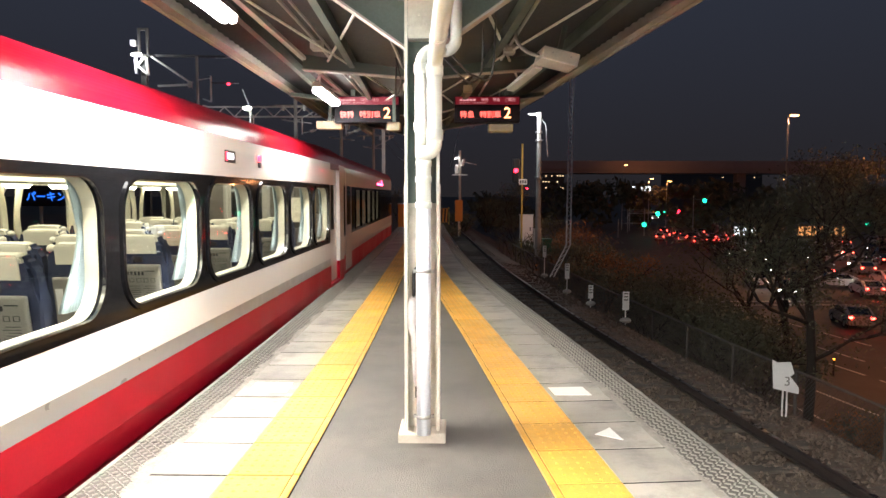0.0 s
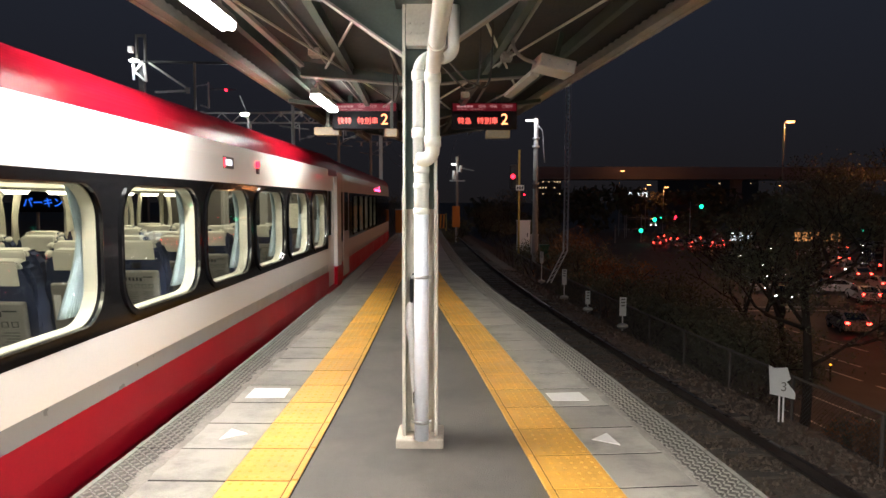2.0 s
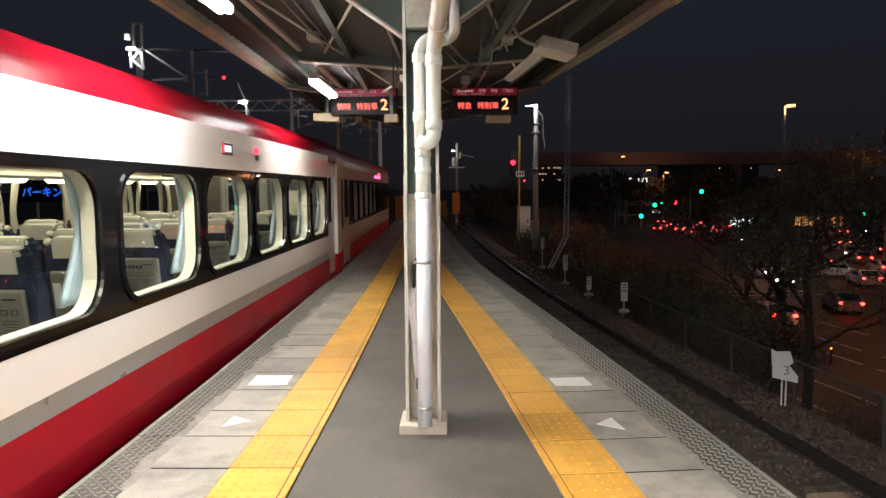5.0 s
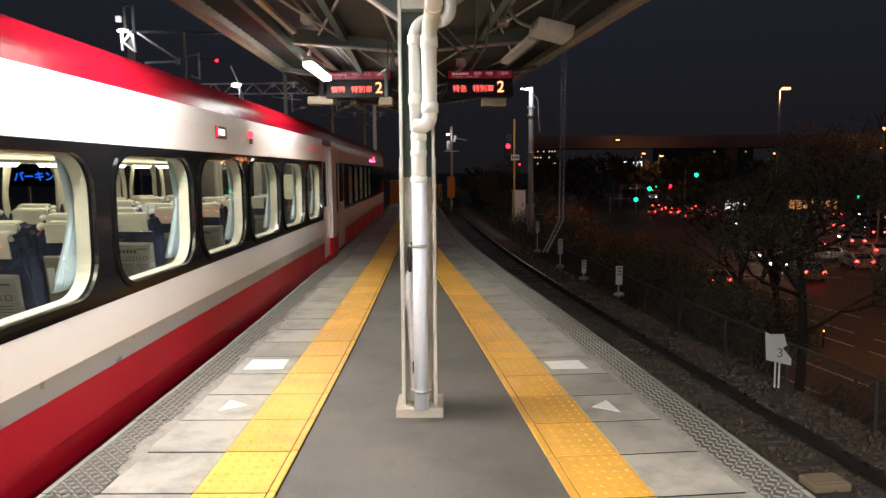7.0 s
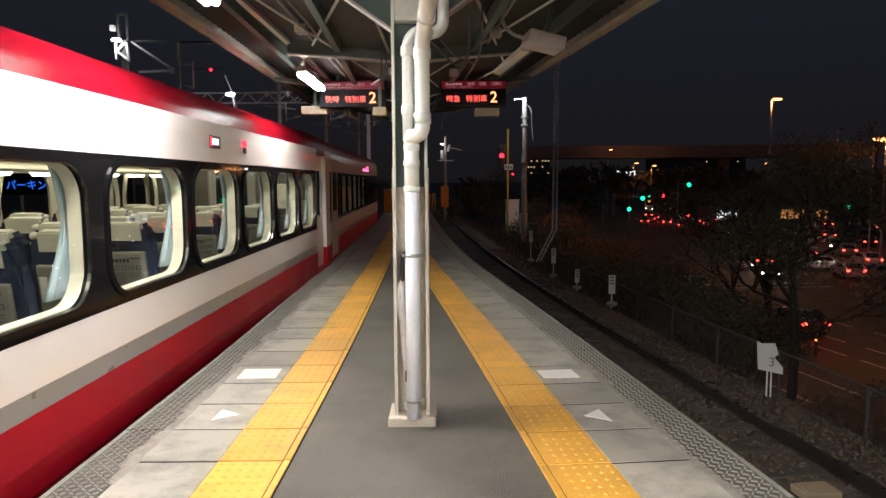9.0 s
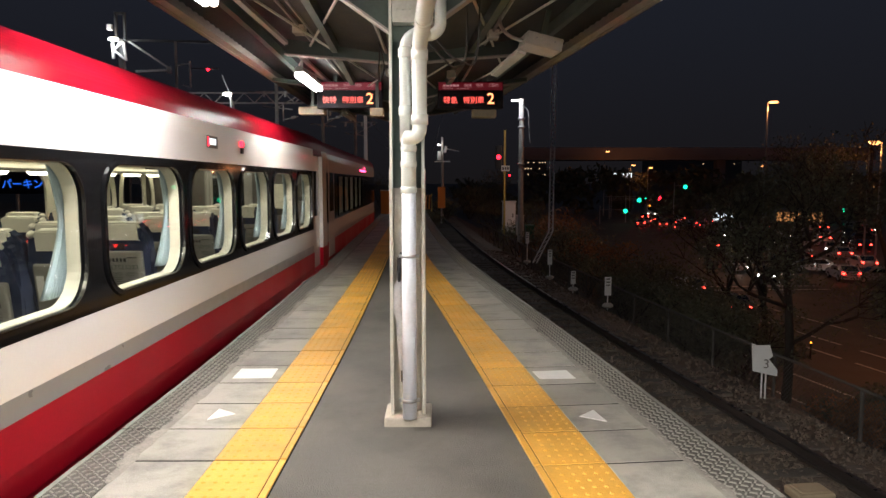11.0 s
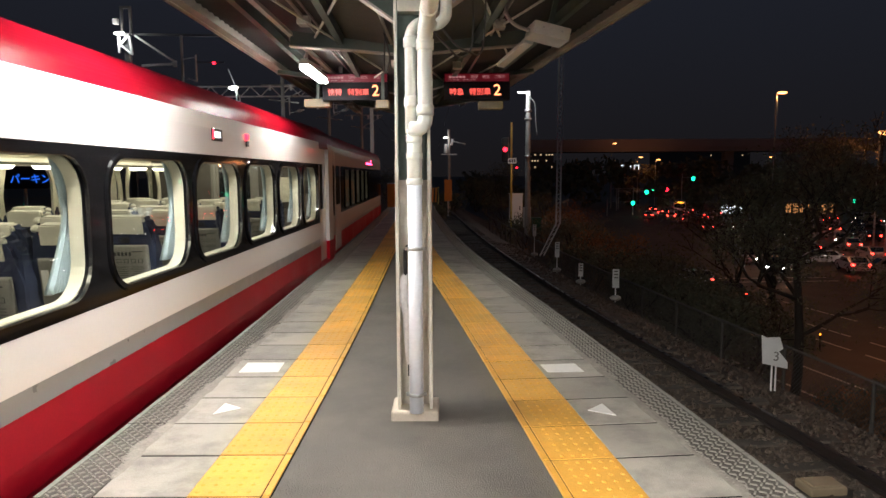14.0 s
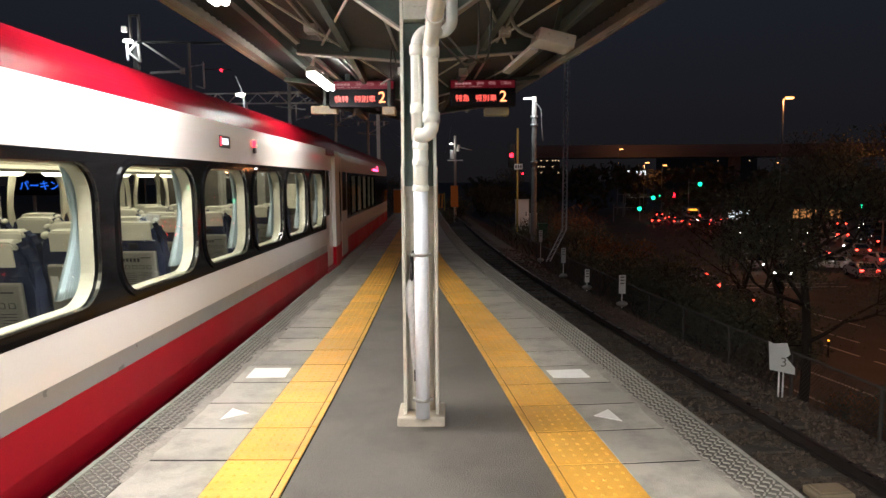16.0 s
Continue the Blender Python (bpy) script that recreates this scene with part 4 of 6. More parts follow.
    for k in range(-3, 13):
        for x in (-0.62, -2.12):
            bm = B()
            bmesh.ops.create_cone(bm, cap_ends=True, segments=20, radius1=0.13, radius2=0.15, depth=0.03, matrix=pose(x, 0.9 + k * 0.85, 1.985) @ Matrix.Diagonal((0.8, 1.3, 1, 1)))
            part("ceiling_lamp", bm, "ceiling_lamp", car, "oval cabin ceiling lamp")
    for y in (1.0, 4.2, 7.4, 10.3):
        area_lamp("cabin_light", (TX - 1.37, y, 1.95), (TX - 1.37, y, 0), 1.6, 2.6, 19, (1.0, 0.93, 0.76))
    # second car, turned with the curve
    car2 = thing("train_car", "red and white express train car further along the platform, cabin dim", "train", (TX - 0.08, 13.25, 0), 1.6, group="train")
    w2 = [(2.05 + 1.27 * k, 3.17 + 1.27 * k) for k in range(5)]
    car_body(car2, 0.0, 14.0, w2, False, 0.07)
    bm = B()
    box(bm, 0.0, 0.008, 0.35, 1.25, 0.06, 1.98, 0.004)
    d = part("door", bm, "train_white", car2, "white sliding passenger door")
    bm = B()
    box(bm, 0.008, 0.012, 0.5, 1.1, 0.95, 1.72, 0.002)
    part("door_window", bm, "car_glass", d)
    # glowing pieces imitate a red signal's reflection; the car has no lamps here
    bm = B()
    box(bm, 0.0, 0.02, 7.3, 9.6, 1.80, 1.93, 0.005)
    d = part("destination_display", bm, "black", car2, "dark strip with glowing pink-red pieces for a signal's reflection")
    for k in range(6):
        bm = B()
        box(bm, 0.02, 0.03, 7.4 + k * 0.36, 7.58 + k * 0.36, 1.835, 1.895, 0.003)
        part("side_lamp_or_reflection", bm, "pink_lamp", d)
    bm = B()
    box(bm, 0.02, 0.034, 9.0, 9.12, 1.93, 1.99, 0.004)
    part("reflection_spot", bm, "pink_lamp", car2, "small glowing pink-red piece for a signal's reflection")
    # tapered nose at the far end
    bm = B()
    near = [(-0.02, -0.3), (0.0, 0.4), (0.0, 1.95), (-0.25, 2.37), (-1.37, 2.52), (-2.49, 2.37), (-2.74, 1.95), (-2.74, -0.3)]
    a = [bm.verts.new((x, 14.0, z)) for x, z in near]
    b = [bm.verts.new((-1.37 + (x + 1.37) * 0.86, 15.9, z if z < 1 else 1.0 + (z - 1.0) * 0.35)) for x, z in near]
    bm.faces.new(a)
    bm.faces.new(b[::-1])
    for k in range(len(a)):
        q = (k + 1) % len(a)
        bm.faces.new((a[q], a[k], b[k], b[q]))
    bmesh.ops.recalc_face_normals(bm, faces=bm.faces)
    part("nose", bm, "train_grey", car2, "sloping dark nose of the train")
    bm = B()
    box(bm, -0.9, 0.35 - 0.45, -0.42, 0.02, 0.0, 2.1, 0.05)
    part("gangway", bm, "black", car2, "black gangway bellows")
    area_lamp("cabin_light", (TX - 1.75, 19.5, 1.9), (TX - 1.75, 19.5, 0), 1.6, 8, 15, (1.0, 0.93, 0.76))


# ---- track and ground ----


def track():
    ys = list(np.arange(-10, 110, 1.0))
    bm = B()
    rng = random.Random(3)
    prof = [(-4.6, -1.42), (-1.9, -1.40), (-1.45, -1.24), (0.55, -1.24), (1.1, -1.34), (1.6, -1.75), (2.1, -2.15), (4.2, -2.9), (9.5, -7.3), (11.0, -7.5)]
    rows = []
    for y in ys:
        rows.append([bm.verts.new((rail_far(y) + o, y, z + (rng.uniform(-0.03, 0.03) if -1.4 < z or z < -1.5 else 0))) for o, z in prof])
    for a, b in zip(rows, rows[1:]):
        for i in range(len(prof) - 1):
            f = bm.faces.new((a[i], a[i + 1], b[i + 1], b[i]))
            f.material_index = 0 if i < 5 else 1
    ob = part("embankment", bm, ["ballast", "earth"])
    tagged(ob, "ballast bed and dark earth embankment sloping down from the track", "embankment", kind="structure")
    for off in (0.0, -1.067):
        r = thing("rail", "worn steel rail of the open track", "rail", group="rails")
        for name, z, w, h, mat in (("rail_foot", -1.20, 0.12, 0.02, "rail"), ("rail_web", -1.16, 0.02, 0.08, "rail"), ("rail_head", -1.115, 0.06, 0.03, "rail"), ("running_surface", -1.0965, 0.045, 0.004, "rail_top")):
            bm = B()
            ribbon(bm, ys, lambda y: rail_far(y) + off - w / 2, lambda y: rail_far(y) + off + w / 2, z - h / 2, z + h / 2)
            part(name, bm, mat, r, "polished running surface" if name == "running_surface" else "")
    bm = B()
    box(bm, -1.0, 1.0, -0.1, 0.1, -0.12, 0.05, 0.02)
    sl = part("sleeper", bm, "sleeper")
    tagged(sl, "dark weathered railway sleeper in the ballast", "sleeper", group="sleepers")
    sl.matrix_world = pose(rail_far(2.0) - 0.53, 2.0, -1.262)
    y = 2.6
    while y < 60:
        copy_thing(sl, pose(rail_far(y) - 0.53, y, -1.262, 0, 0, -math.degrees(math.atan(rail_far(y + 0.5) - rail_far(y - 0.5)))))
        y += 0.62
    # loose stones over the shoulder
    bm = B()
    rng = random.Random(8)
    for k in range(12000):
        y = 4.2 + 24 * rng.random() ** 1.7
        o = rng.uniform(-1.9, 1.9)
        if abs(o) < 0.07 or abs(o + 1.067) < 0.07:
            continue
        z = float(np.interp(o, [p[0] for p in prof], [p[1] for p in prof]))
        r = rng.uniform(0.020, 0.046)
        m = Matrix.Translation((rail_far(y) + o, y, z + r * 0.45)) @ Euler((rng.random() * 6, rng.random() * 6, rng.random() * 6)).to_matrix().to_4x4() @ Matrix.Diagonal((r, r * rng.uniform(0.6, 1), r * rng.uniform(0.5, 0.9), 1))
        vs = [bm.verts.new(m @ Vector(p)) for p in ((1, 0, 0), (-1, 0, 0), (0, 1, 0), (0, -1, 0), (0, 0, 1), (0, 0, -1))]
        for a, b, c in ((0, 2, 4), (2, 1, 4), (1, 3, 4), (3, 0, 4), (2, 0, 5), (1, 2, 5), (3, 1, 5), (0, 3, 5)):
            bm.faces.new((vs[a], vs[b], vs[c]))
    kerb = B()
    ribbon(kerb, [float(v) for v in np.arange(4, 30, 0.5)], lambda y: rail_far(y) + 1.93, lambda y: rail_far(y) + 2.07, -2.3, -1.97)
    tagged(part("fence_kerb", kerb, "footing"), "low weathered concrete kerb under the fence", "kerb", kind="structure")
    st = part("ballast_stones", bm, "ballast")
    tagged(st, "loose brown and grey ballast stones", "ballast", kind="stuff")


def ground():
    bm = B()
    n = 24
    ring = lambda r: [bm.verts.new((r * math.cos(k * math.tau / n), r * math.sin(k * math.tau / n), -7.55)) for k in range(n)]
    c, a, b = bm.verts.new((0, 0, -7.55)), ring(300), ring(3000)
    for k in range(n):
        j = (k + 1) % n
        bm.faces.new((c, a[k], a[j]))
        bm.faces.new((a[k], b[k], b[j], a[j]))
    ob = part("ground", bm, "road")
    tagged(ob, "dark asphalt ground below the railway embankment", "ground", kind="structure")
    bm = B()
    box(bm, -60, edge_l(0) + 0.1, -40, 140, -1.6, -1.42)
    ob = part("track_bed", bm, "ballast")
    tagged(ob, "dark ballast bed under the train", "track bed", kind="structure")

# ---- signs under the canopy ----


def text_part(body, size, at, rot, mat, parent, name="text", label="", bold=0.0):
    """Lettering with the built-in font, as a thin mesh; at is the left foot of the line."""
    cu = bpy.data.curves.new(name, "FONT")
    cu.body, cu.size, cu.extrude, cu.offset = body, size, 0.001, bold
    tmp = bpy.data.objects.new(name, cu)
    scene.collection.objects.link(tmp)
    bpy.context.view_layer.update()
    me = bpy.data.meshes.new_from_object(tmp.evaluated_get(bpy.context.evaluated_depsgraph_get()))
    bpy.data.objects.remove(tmp)
    me.materials.clear()
    me.materials.append(M[mat])
    ob = new(name, me)
    if parent is not None:
        ob.parent = parent
    ob.matrix_basis = pose(*at, *rot)
    if label:
        ob["label"] = label
    return ob


def departure_board(x0, words, colour, label):
    w, z0, z1 = 0.90, 2.545, 2.905
    root = thing("departure_board", label, "departure board", (x0, 9.7, 0), group="departure boards")
    bm = B()
    box(bm, 0, w, 0, 0.16, z0, z1, 0.008)
    part("casing", bm, "sign_black", root)
    bm = B()
    box(bm, 0.012, w - 0.012, -0.006, 0.004, z1 - 0.115, z1 - 0.012)
    head = part("header_panel", bm, "maroon", root, "lit maroon header panel")
    for a, b, lo, hi in ((0.07, 0.30, 0.048, 0.074), (0.07, 0.22, 0.020, 0.026), (0.26, 0.44, 0.020, 0.026)):
        for k in range(max(1, int((b - a) / 0.045))):
            step = (b - a) / max(1, int((b - a) / 0.045))
            bm = B()
            box(bm, a + k * step, a + k * step + step * 0.78, -0.009, -0.006, z1 - 0.115 + lo, z1 - 0.115 + hi)
            part("header_mark", bm, "sign_text", head)
    for wd, x in (("快特", 0.365), ("特急", 0.525), ("ご案内", 0.685)):
        text_part(wd, 0.05, (x, -0.0075, z1 - 0.07), (90, 0, 0), "sign_text", root, "header_text", "pale pink lettering")
    bm = B()
    box(bm, 0.05, 0.66, -0.004, 0.004, z0 + 0.055, z0 + 0.18)
    part("led_panel", bm, "sign_black", root)
    bm = B()
    box(bm, 0.70, 0.84, -0.004, 0.004, z0 + 0.04, z0 + 0.215)
    part("number_panel", bm, "sign_black", root)
    x = 0.075
    for wd in words:
        text_part(wd, 0.098, (x, -0.006, z0 + 0.075), (90, 0, 0), colour, root, "led_text", "glowing LED characters")
        x += 0.098 * len(wd) + 0.075
    text_part("2", 0.21, (0.675, -0.006, z0 + 0.06), (90, 0, 0), "led_two", root, "platform_number", "glowing platform number", 0.001)
    for hx in (0.25, 0.65):
        bm = B()
        box(bm, hx - 0.03, hx + 0.03, 0.05, 0.11, z1, 3.02)
        part("hanger", bm, "steel_green", root)
    bm = B()
    box(bm, 0.02, w - 0.02, -0.004, 0.003, z0 + 0.012, z0 + 0.03)
    part("lower_trim", bm, "sign_black", root)


def speaker_box(x, y, z, w):
    bm = B()
    box(bm, -w / 2, w / 2, -0.10, 0.10, 0, 0.11, 0.012)
    ob = part("loudspeaker", bm, "speaker_beige")
    ob.location = (x, y, z)
    tagged(ob, "beige box loudspeaker hung under the canopy", "loudspeaker", group="loudspeakers")
    bm = B()
    box(bm, -0.02, 0.02, -0.02, 0.02, 0.11, 0.55)
    part("bracket", bm, "steel_green", ob)
    bm = B()
    for k in range(5):
        box(bm, -w / 2 + 0.03, w / 2 - 0.03, -0.103, -0.099, 0.02 + k * 0.016, 0.028 + k * 0.016)
    part("grille", bm, "table", ob)


def side_fitting():
    """The unlit fitting near the open side, with its cable."""
    root = thing("lamp_housing", "unlit pale boxed lamp housing under the canopy edge", "lamp", (0.87, 6.15, 2.70), 6)
    root.matrix_world = pose(0.87, 6.15, 2.70, 0, 13, 6)
    bm = B()
    box(bm, -0.165, 0.155, -0.16, 0.16, -0.035, 0.075, 0.012)
    part("box", bm, "grey_box", root)
    for sx in (-0.08, 0.08):
        bm = B()
        rod(bm, (sx, -0.155, 0.03), (sx, -0.168, 0.03), 0.008, seg=8)
        part("screw", bm, "galvanised", root)
    bm = B()
    box(bm, -0.16, -0.08, 0.16, 1.5, -0.06, -0.01, 0.006)
    part("duct", bm, "grey_box", root)
    bm = B()
    box(bm, -0.02, 0.02, -0.02, 0.02, 0.07, 0.32)
    part("hanger", bm, "steel_green", root)
    bm = B()
    pipe(bm, flowing([(-0.17, -0.05, 0.0), (-0.28, -0.05, 0.01), (-0.36, -0.02, 0.06), (-0.40, 0.0, 0.14), (-0.38, 0.0, 0.26), (-0.33, 0.0, 0.34)]), 0.016, 8)
    part("cable", bm, "galvanised", root, "grey looping cable")


def loose_cables():
    for pts in ([(-0.12, 4.70, 2.50), (0.02, 4.8, 2.37), (0.09, 4.9, 2.33), (0.17, 5.1, 2.40), (0.20, 5.3, 2.58), (0.20, 5.3, 2.95)],
                [(-0.12, 4.72, 2.60), (0.04, 4.8, 2.42), (0.14, 4.9, 2.37), (0.26, 5.1, 2.42), (0.30, 5.3, 2.96)],
                [(-0.62, 7.0, 2.96), (-0.56, 7.0, 2.74), (-0.55, 7.0, 2.64), (-0.60, 7.0, 2.54), (-0.60, 7.1, 2.96)],
                [(-0.45, 7.6, 2.94), (-0.44, 7.6, 2.6), (-0.40, 7.6, 2.52), (-0.40, 7.6, 2.94)]):
        bm = B()
        pipe(bm, flowing(pts), 0.0075, 7)
        ob = part("cable", bm, "roof_sheet")
        tagged(ob, "dark grey cable looping under the canopy", "cable", group="cables")


def canopy_fittings():
    """Conduits, junction boxes and rusty gusset plates under the roof."""
    for pts, r in (([(-1.30, -3, 2.97), (-1.30, 6.0, 2.97), (-1.34, 10.0, 2.97), (-1.45, 14.5, 2.97)], 0.014), ([(-1.22, -3, 2.965), (-1.22, 6.0, 2.965), (-1.27, 10.0, 2.965), (-1.38, 14.5, 2.965)], 0.011), ([(0.95, -3, 2.95), (0.66, 4.0, 2.95), (0.42, 8.0, 2.94), (0.12, 13.5, 2.94)], 0.014), ([(-0.55, 4.5, 2.86), (-0.55, 9.6, 2.86), (-0.6, 14.0, 2.86)], 0.016)):
        bm = B()
        pipe(bm, pts, r, 8)
        tagged(part("conduit", bm, "galvanised"), "thin grey cable conduit under the roof", "conduit", group="conduits")
    for x, y, z in ((-1.30, 6.6, 2.90), (0.50, 6.7, 2.88), (-0.58, 8.4, 2.79), (0.14, 8.6, 2.80), (-1.36, 11.2, 2.90)):
        bm = B()
        box(bm, -0.055, 0.055, -0.07, 0.07, 0, 0.075, 0.008)
        ob = part("junction_box", bm, "grey_box")
        ob.location = (x, y, z)
        tagged(ob, "small grey junction box on a conduit under the roof", "junction box", group="junction boxes")
        bm = B()
        box(bm, -0.045, 0.045, -0.06, 0.06, -0.006, 0.0, 0.002)
        part("cover", bm, "eave", ob)


# ---- beside the open track ----


def trackside():
    root = thing("track_sign", "white torn-edged number board on two legs beside the track", "track sign", (4.23, 8.85, 0), -8)
    bm = B()
    pts = [(-0.165, -0.55), (-0.10, -0.585), (0.06, -0.575), (0.085, -0.66), (0.105, -0.72), (0.055, -0.76), (0.12, -0.84), (0.165, -0.90), (0.165, -0.985), (-0.14, -0.925)]
    prism(bm, pts, -0.01, 0.01)
    bmesh.ops.recalc_face_normals(bm, faces=bm.faces)
    part("board", bm, "white_paint", root)
    text_part("3", 0.17, (-0.02, -0.012, -0.88), (90, 0, 0), "table", root, "numeral", "dark numeral")
    for x in (-0.02, 0.03):
        bm = B()
        rod(bm, (x, 0.012, -1.36), (x, 0.012, -0.93), 0.012, seg=8)
        part("leg", bm, "white_paint", root)
    bm = B()
    box(bm, -0.12, 0.22, -0.12, 0.10, -1.42, -1.33, 0.02)
    part("foot", bm, "eave", root)
    for x, y, w, z0, z1, base in ((3.80, 15.5, 0.15, -1.02, -0.60, -1.20), (3.46, 17.8, 0.12, -1.10, -0.76, -1.18), (3.20, 20.0, 0.13, -0.86, -0.42, -1.18), (3.05, 24.0, 0.12, -0.6, -0.2, -1.18)):
        root = thing("marker_post", "small white trackside marker board on a short post", "marker post", (x, y, 0), group="marker posts")
        bm = B()
        box(bm, -w / 2, w / 2, -0.01, 0.01, z0, z1, 0.003)
        b = part("board", bm, "white_paint", root)
        for k in range(3):
            bm = B()
            box(bm, -w * 0.3, w * 0.3, -0.013, -0.010, z1 - 0.06 - k * 0.07, z1 - 0.03 - k * 0.07)
            part("mark", bm, "table", b)
        bm = B()
        rod(bm, (0, 0.015, base - 0.15), (0, 0.015, z0 + 0.05), 0.014, seg=8)
        part("post", bm, "white_paint", root)
        bm = B()
        bmesh.ops.create_icosphere(bm, subdivisions=2, radius=0.13, matrix=pose(0, 0, base - 0.05) @ Matrix.Diagonal((1.0, 0.8, 0.5, 1)))
        part("stone_foot", bm, "eave", root)


def balise():
    root = thing("track_beacon", "flat tan beacon box fixed between the rails", "track beacon", (3.24, 5.84, -1.22), 6)
    bm = B()
    box(bm, -0.17, 0.17, -0.12, 0.12, 0.0, 0.08, 0.02)
    part("box", bm, "speaker_beige", root)
    bm = B()
    box(bm, -0.13, 0.13, -0.09, 0.09, 0.08, 0.092, 0.004)
    part("lid", bm, "speaker_beige", root)
    bm = B()
    box(bm, -0.26, 0.26, -0.05, 0.05, -0.03, 0.0)
    part("bracket", bm, "rail", root)


def fence():
    root = thing("fence", "low chain-link fence with steel posts along the embankment", "fence")
    fx = lambda y: rail_far(y) + 2.15
    top, low = -1.16, -2.16
    ys = np.arange(5.0, 46, 1.9)
    for y in ys:
        bm = B()
        rod(bm, (fx(y), y, low - 0.2), (fx(y), y, top + 0.01), 0.028, seg=8)
        part("post", bm, "fence_steel", root)
    for a, b in zip(ys, ys[1:]):
        bm = B()
        rod(bm, (fx(a), a, top), (fx(b), b, top), 0.022, seg=8)
        part("top_rail", bm, "fence_steel", root)
    verts, faces = [], []

    def wire(p, q):
        d = (q - p).normalized()
        s = d.cross(Vector((1, 0, 0))).normalized() * 0.0035
        n = Vector((0.0035, 0, 0))
        i = len(verts)
        for e in (p, q):
            verts.extend((e + s, e - s * 0.5 + n, e - s * 0.5 - n))
        for k in range(3):
            j = (k + 1) % 3
            faces.append((i + k, i + j, i + 3 + j, i + 3 + k))

    h = top - low - 0.1
    y = 5.0
    while y < 30:
        for sgn in (1, -1):
            y1 = y + sgn * h
            if 5.0 <= y1 <= 46:
                wire(Vector((fx(y), y, low + 0.1)), Vector((fx(y1), y1, top)))
        y += 0.07
    me = bpy.data.meshes.new("wire_mesh")
    me.from_pydata([tuple(v) for v in verts], [], faces)
    me.materials.append(M["fence_steel"])
    ob = new("wire_mesh", me)
    ob.parent = root
    tagged(ob, "fine diamond wire mesh", kind="stuff")


def lattice_mast():
    root = thing("lattice_mast", "slim galvanised lattice mast with a slanting foot", "mast", (4.02, 25.0, 0))
    bm = B()
    for sx in (-0.07, 0.07):
        beam(bm, (sx, 0, -0.25), (sx + 0.06, 0, 8.0), 0.05, 0.05)
    part("upright", bm, "mast_grey", root)
    bm = B()
    for k in range(26):
        z = -0.2 + k * 0.31
        o = 0.06 * (z + 0.25) / 8.25
        beam(bm, (-0.07 + o, 0, z), (0.07 + o, 0, z + 0.155), 0.018, 0.018)
        beam(bm, (0.07 + o, 0, z + 0.155), (-0.07 + o, 0, z + 0.31), 0.018, 0.018)
    part("lacing", bm, "mast_grey", root)
    bm = B()
    beam(bm, (0.07, 0, -0.25), (-0.50, 0, -1.40), 0.04, 0.04)
    beam(bm, (-0.07, 0, -0.25), (-0.64, 0, -1.40), 0.04, 0.04)
    for k in range(7):
        t = k / 7
        beam(bm, (0.07 - 0.57 * t, 0, -0.25 - 1.15 * t), (-0.07 - 0.57 * (t + 0.1), 0, -0.25 - 1.15 * (t + 0.1)), 0.018, 0.018)
    part("slanting_foot", bm, "mast_grey", root)


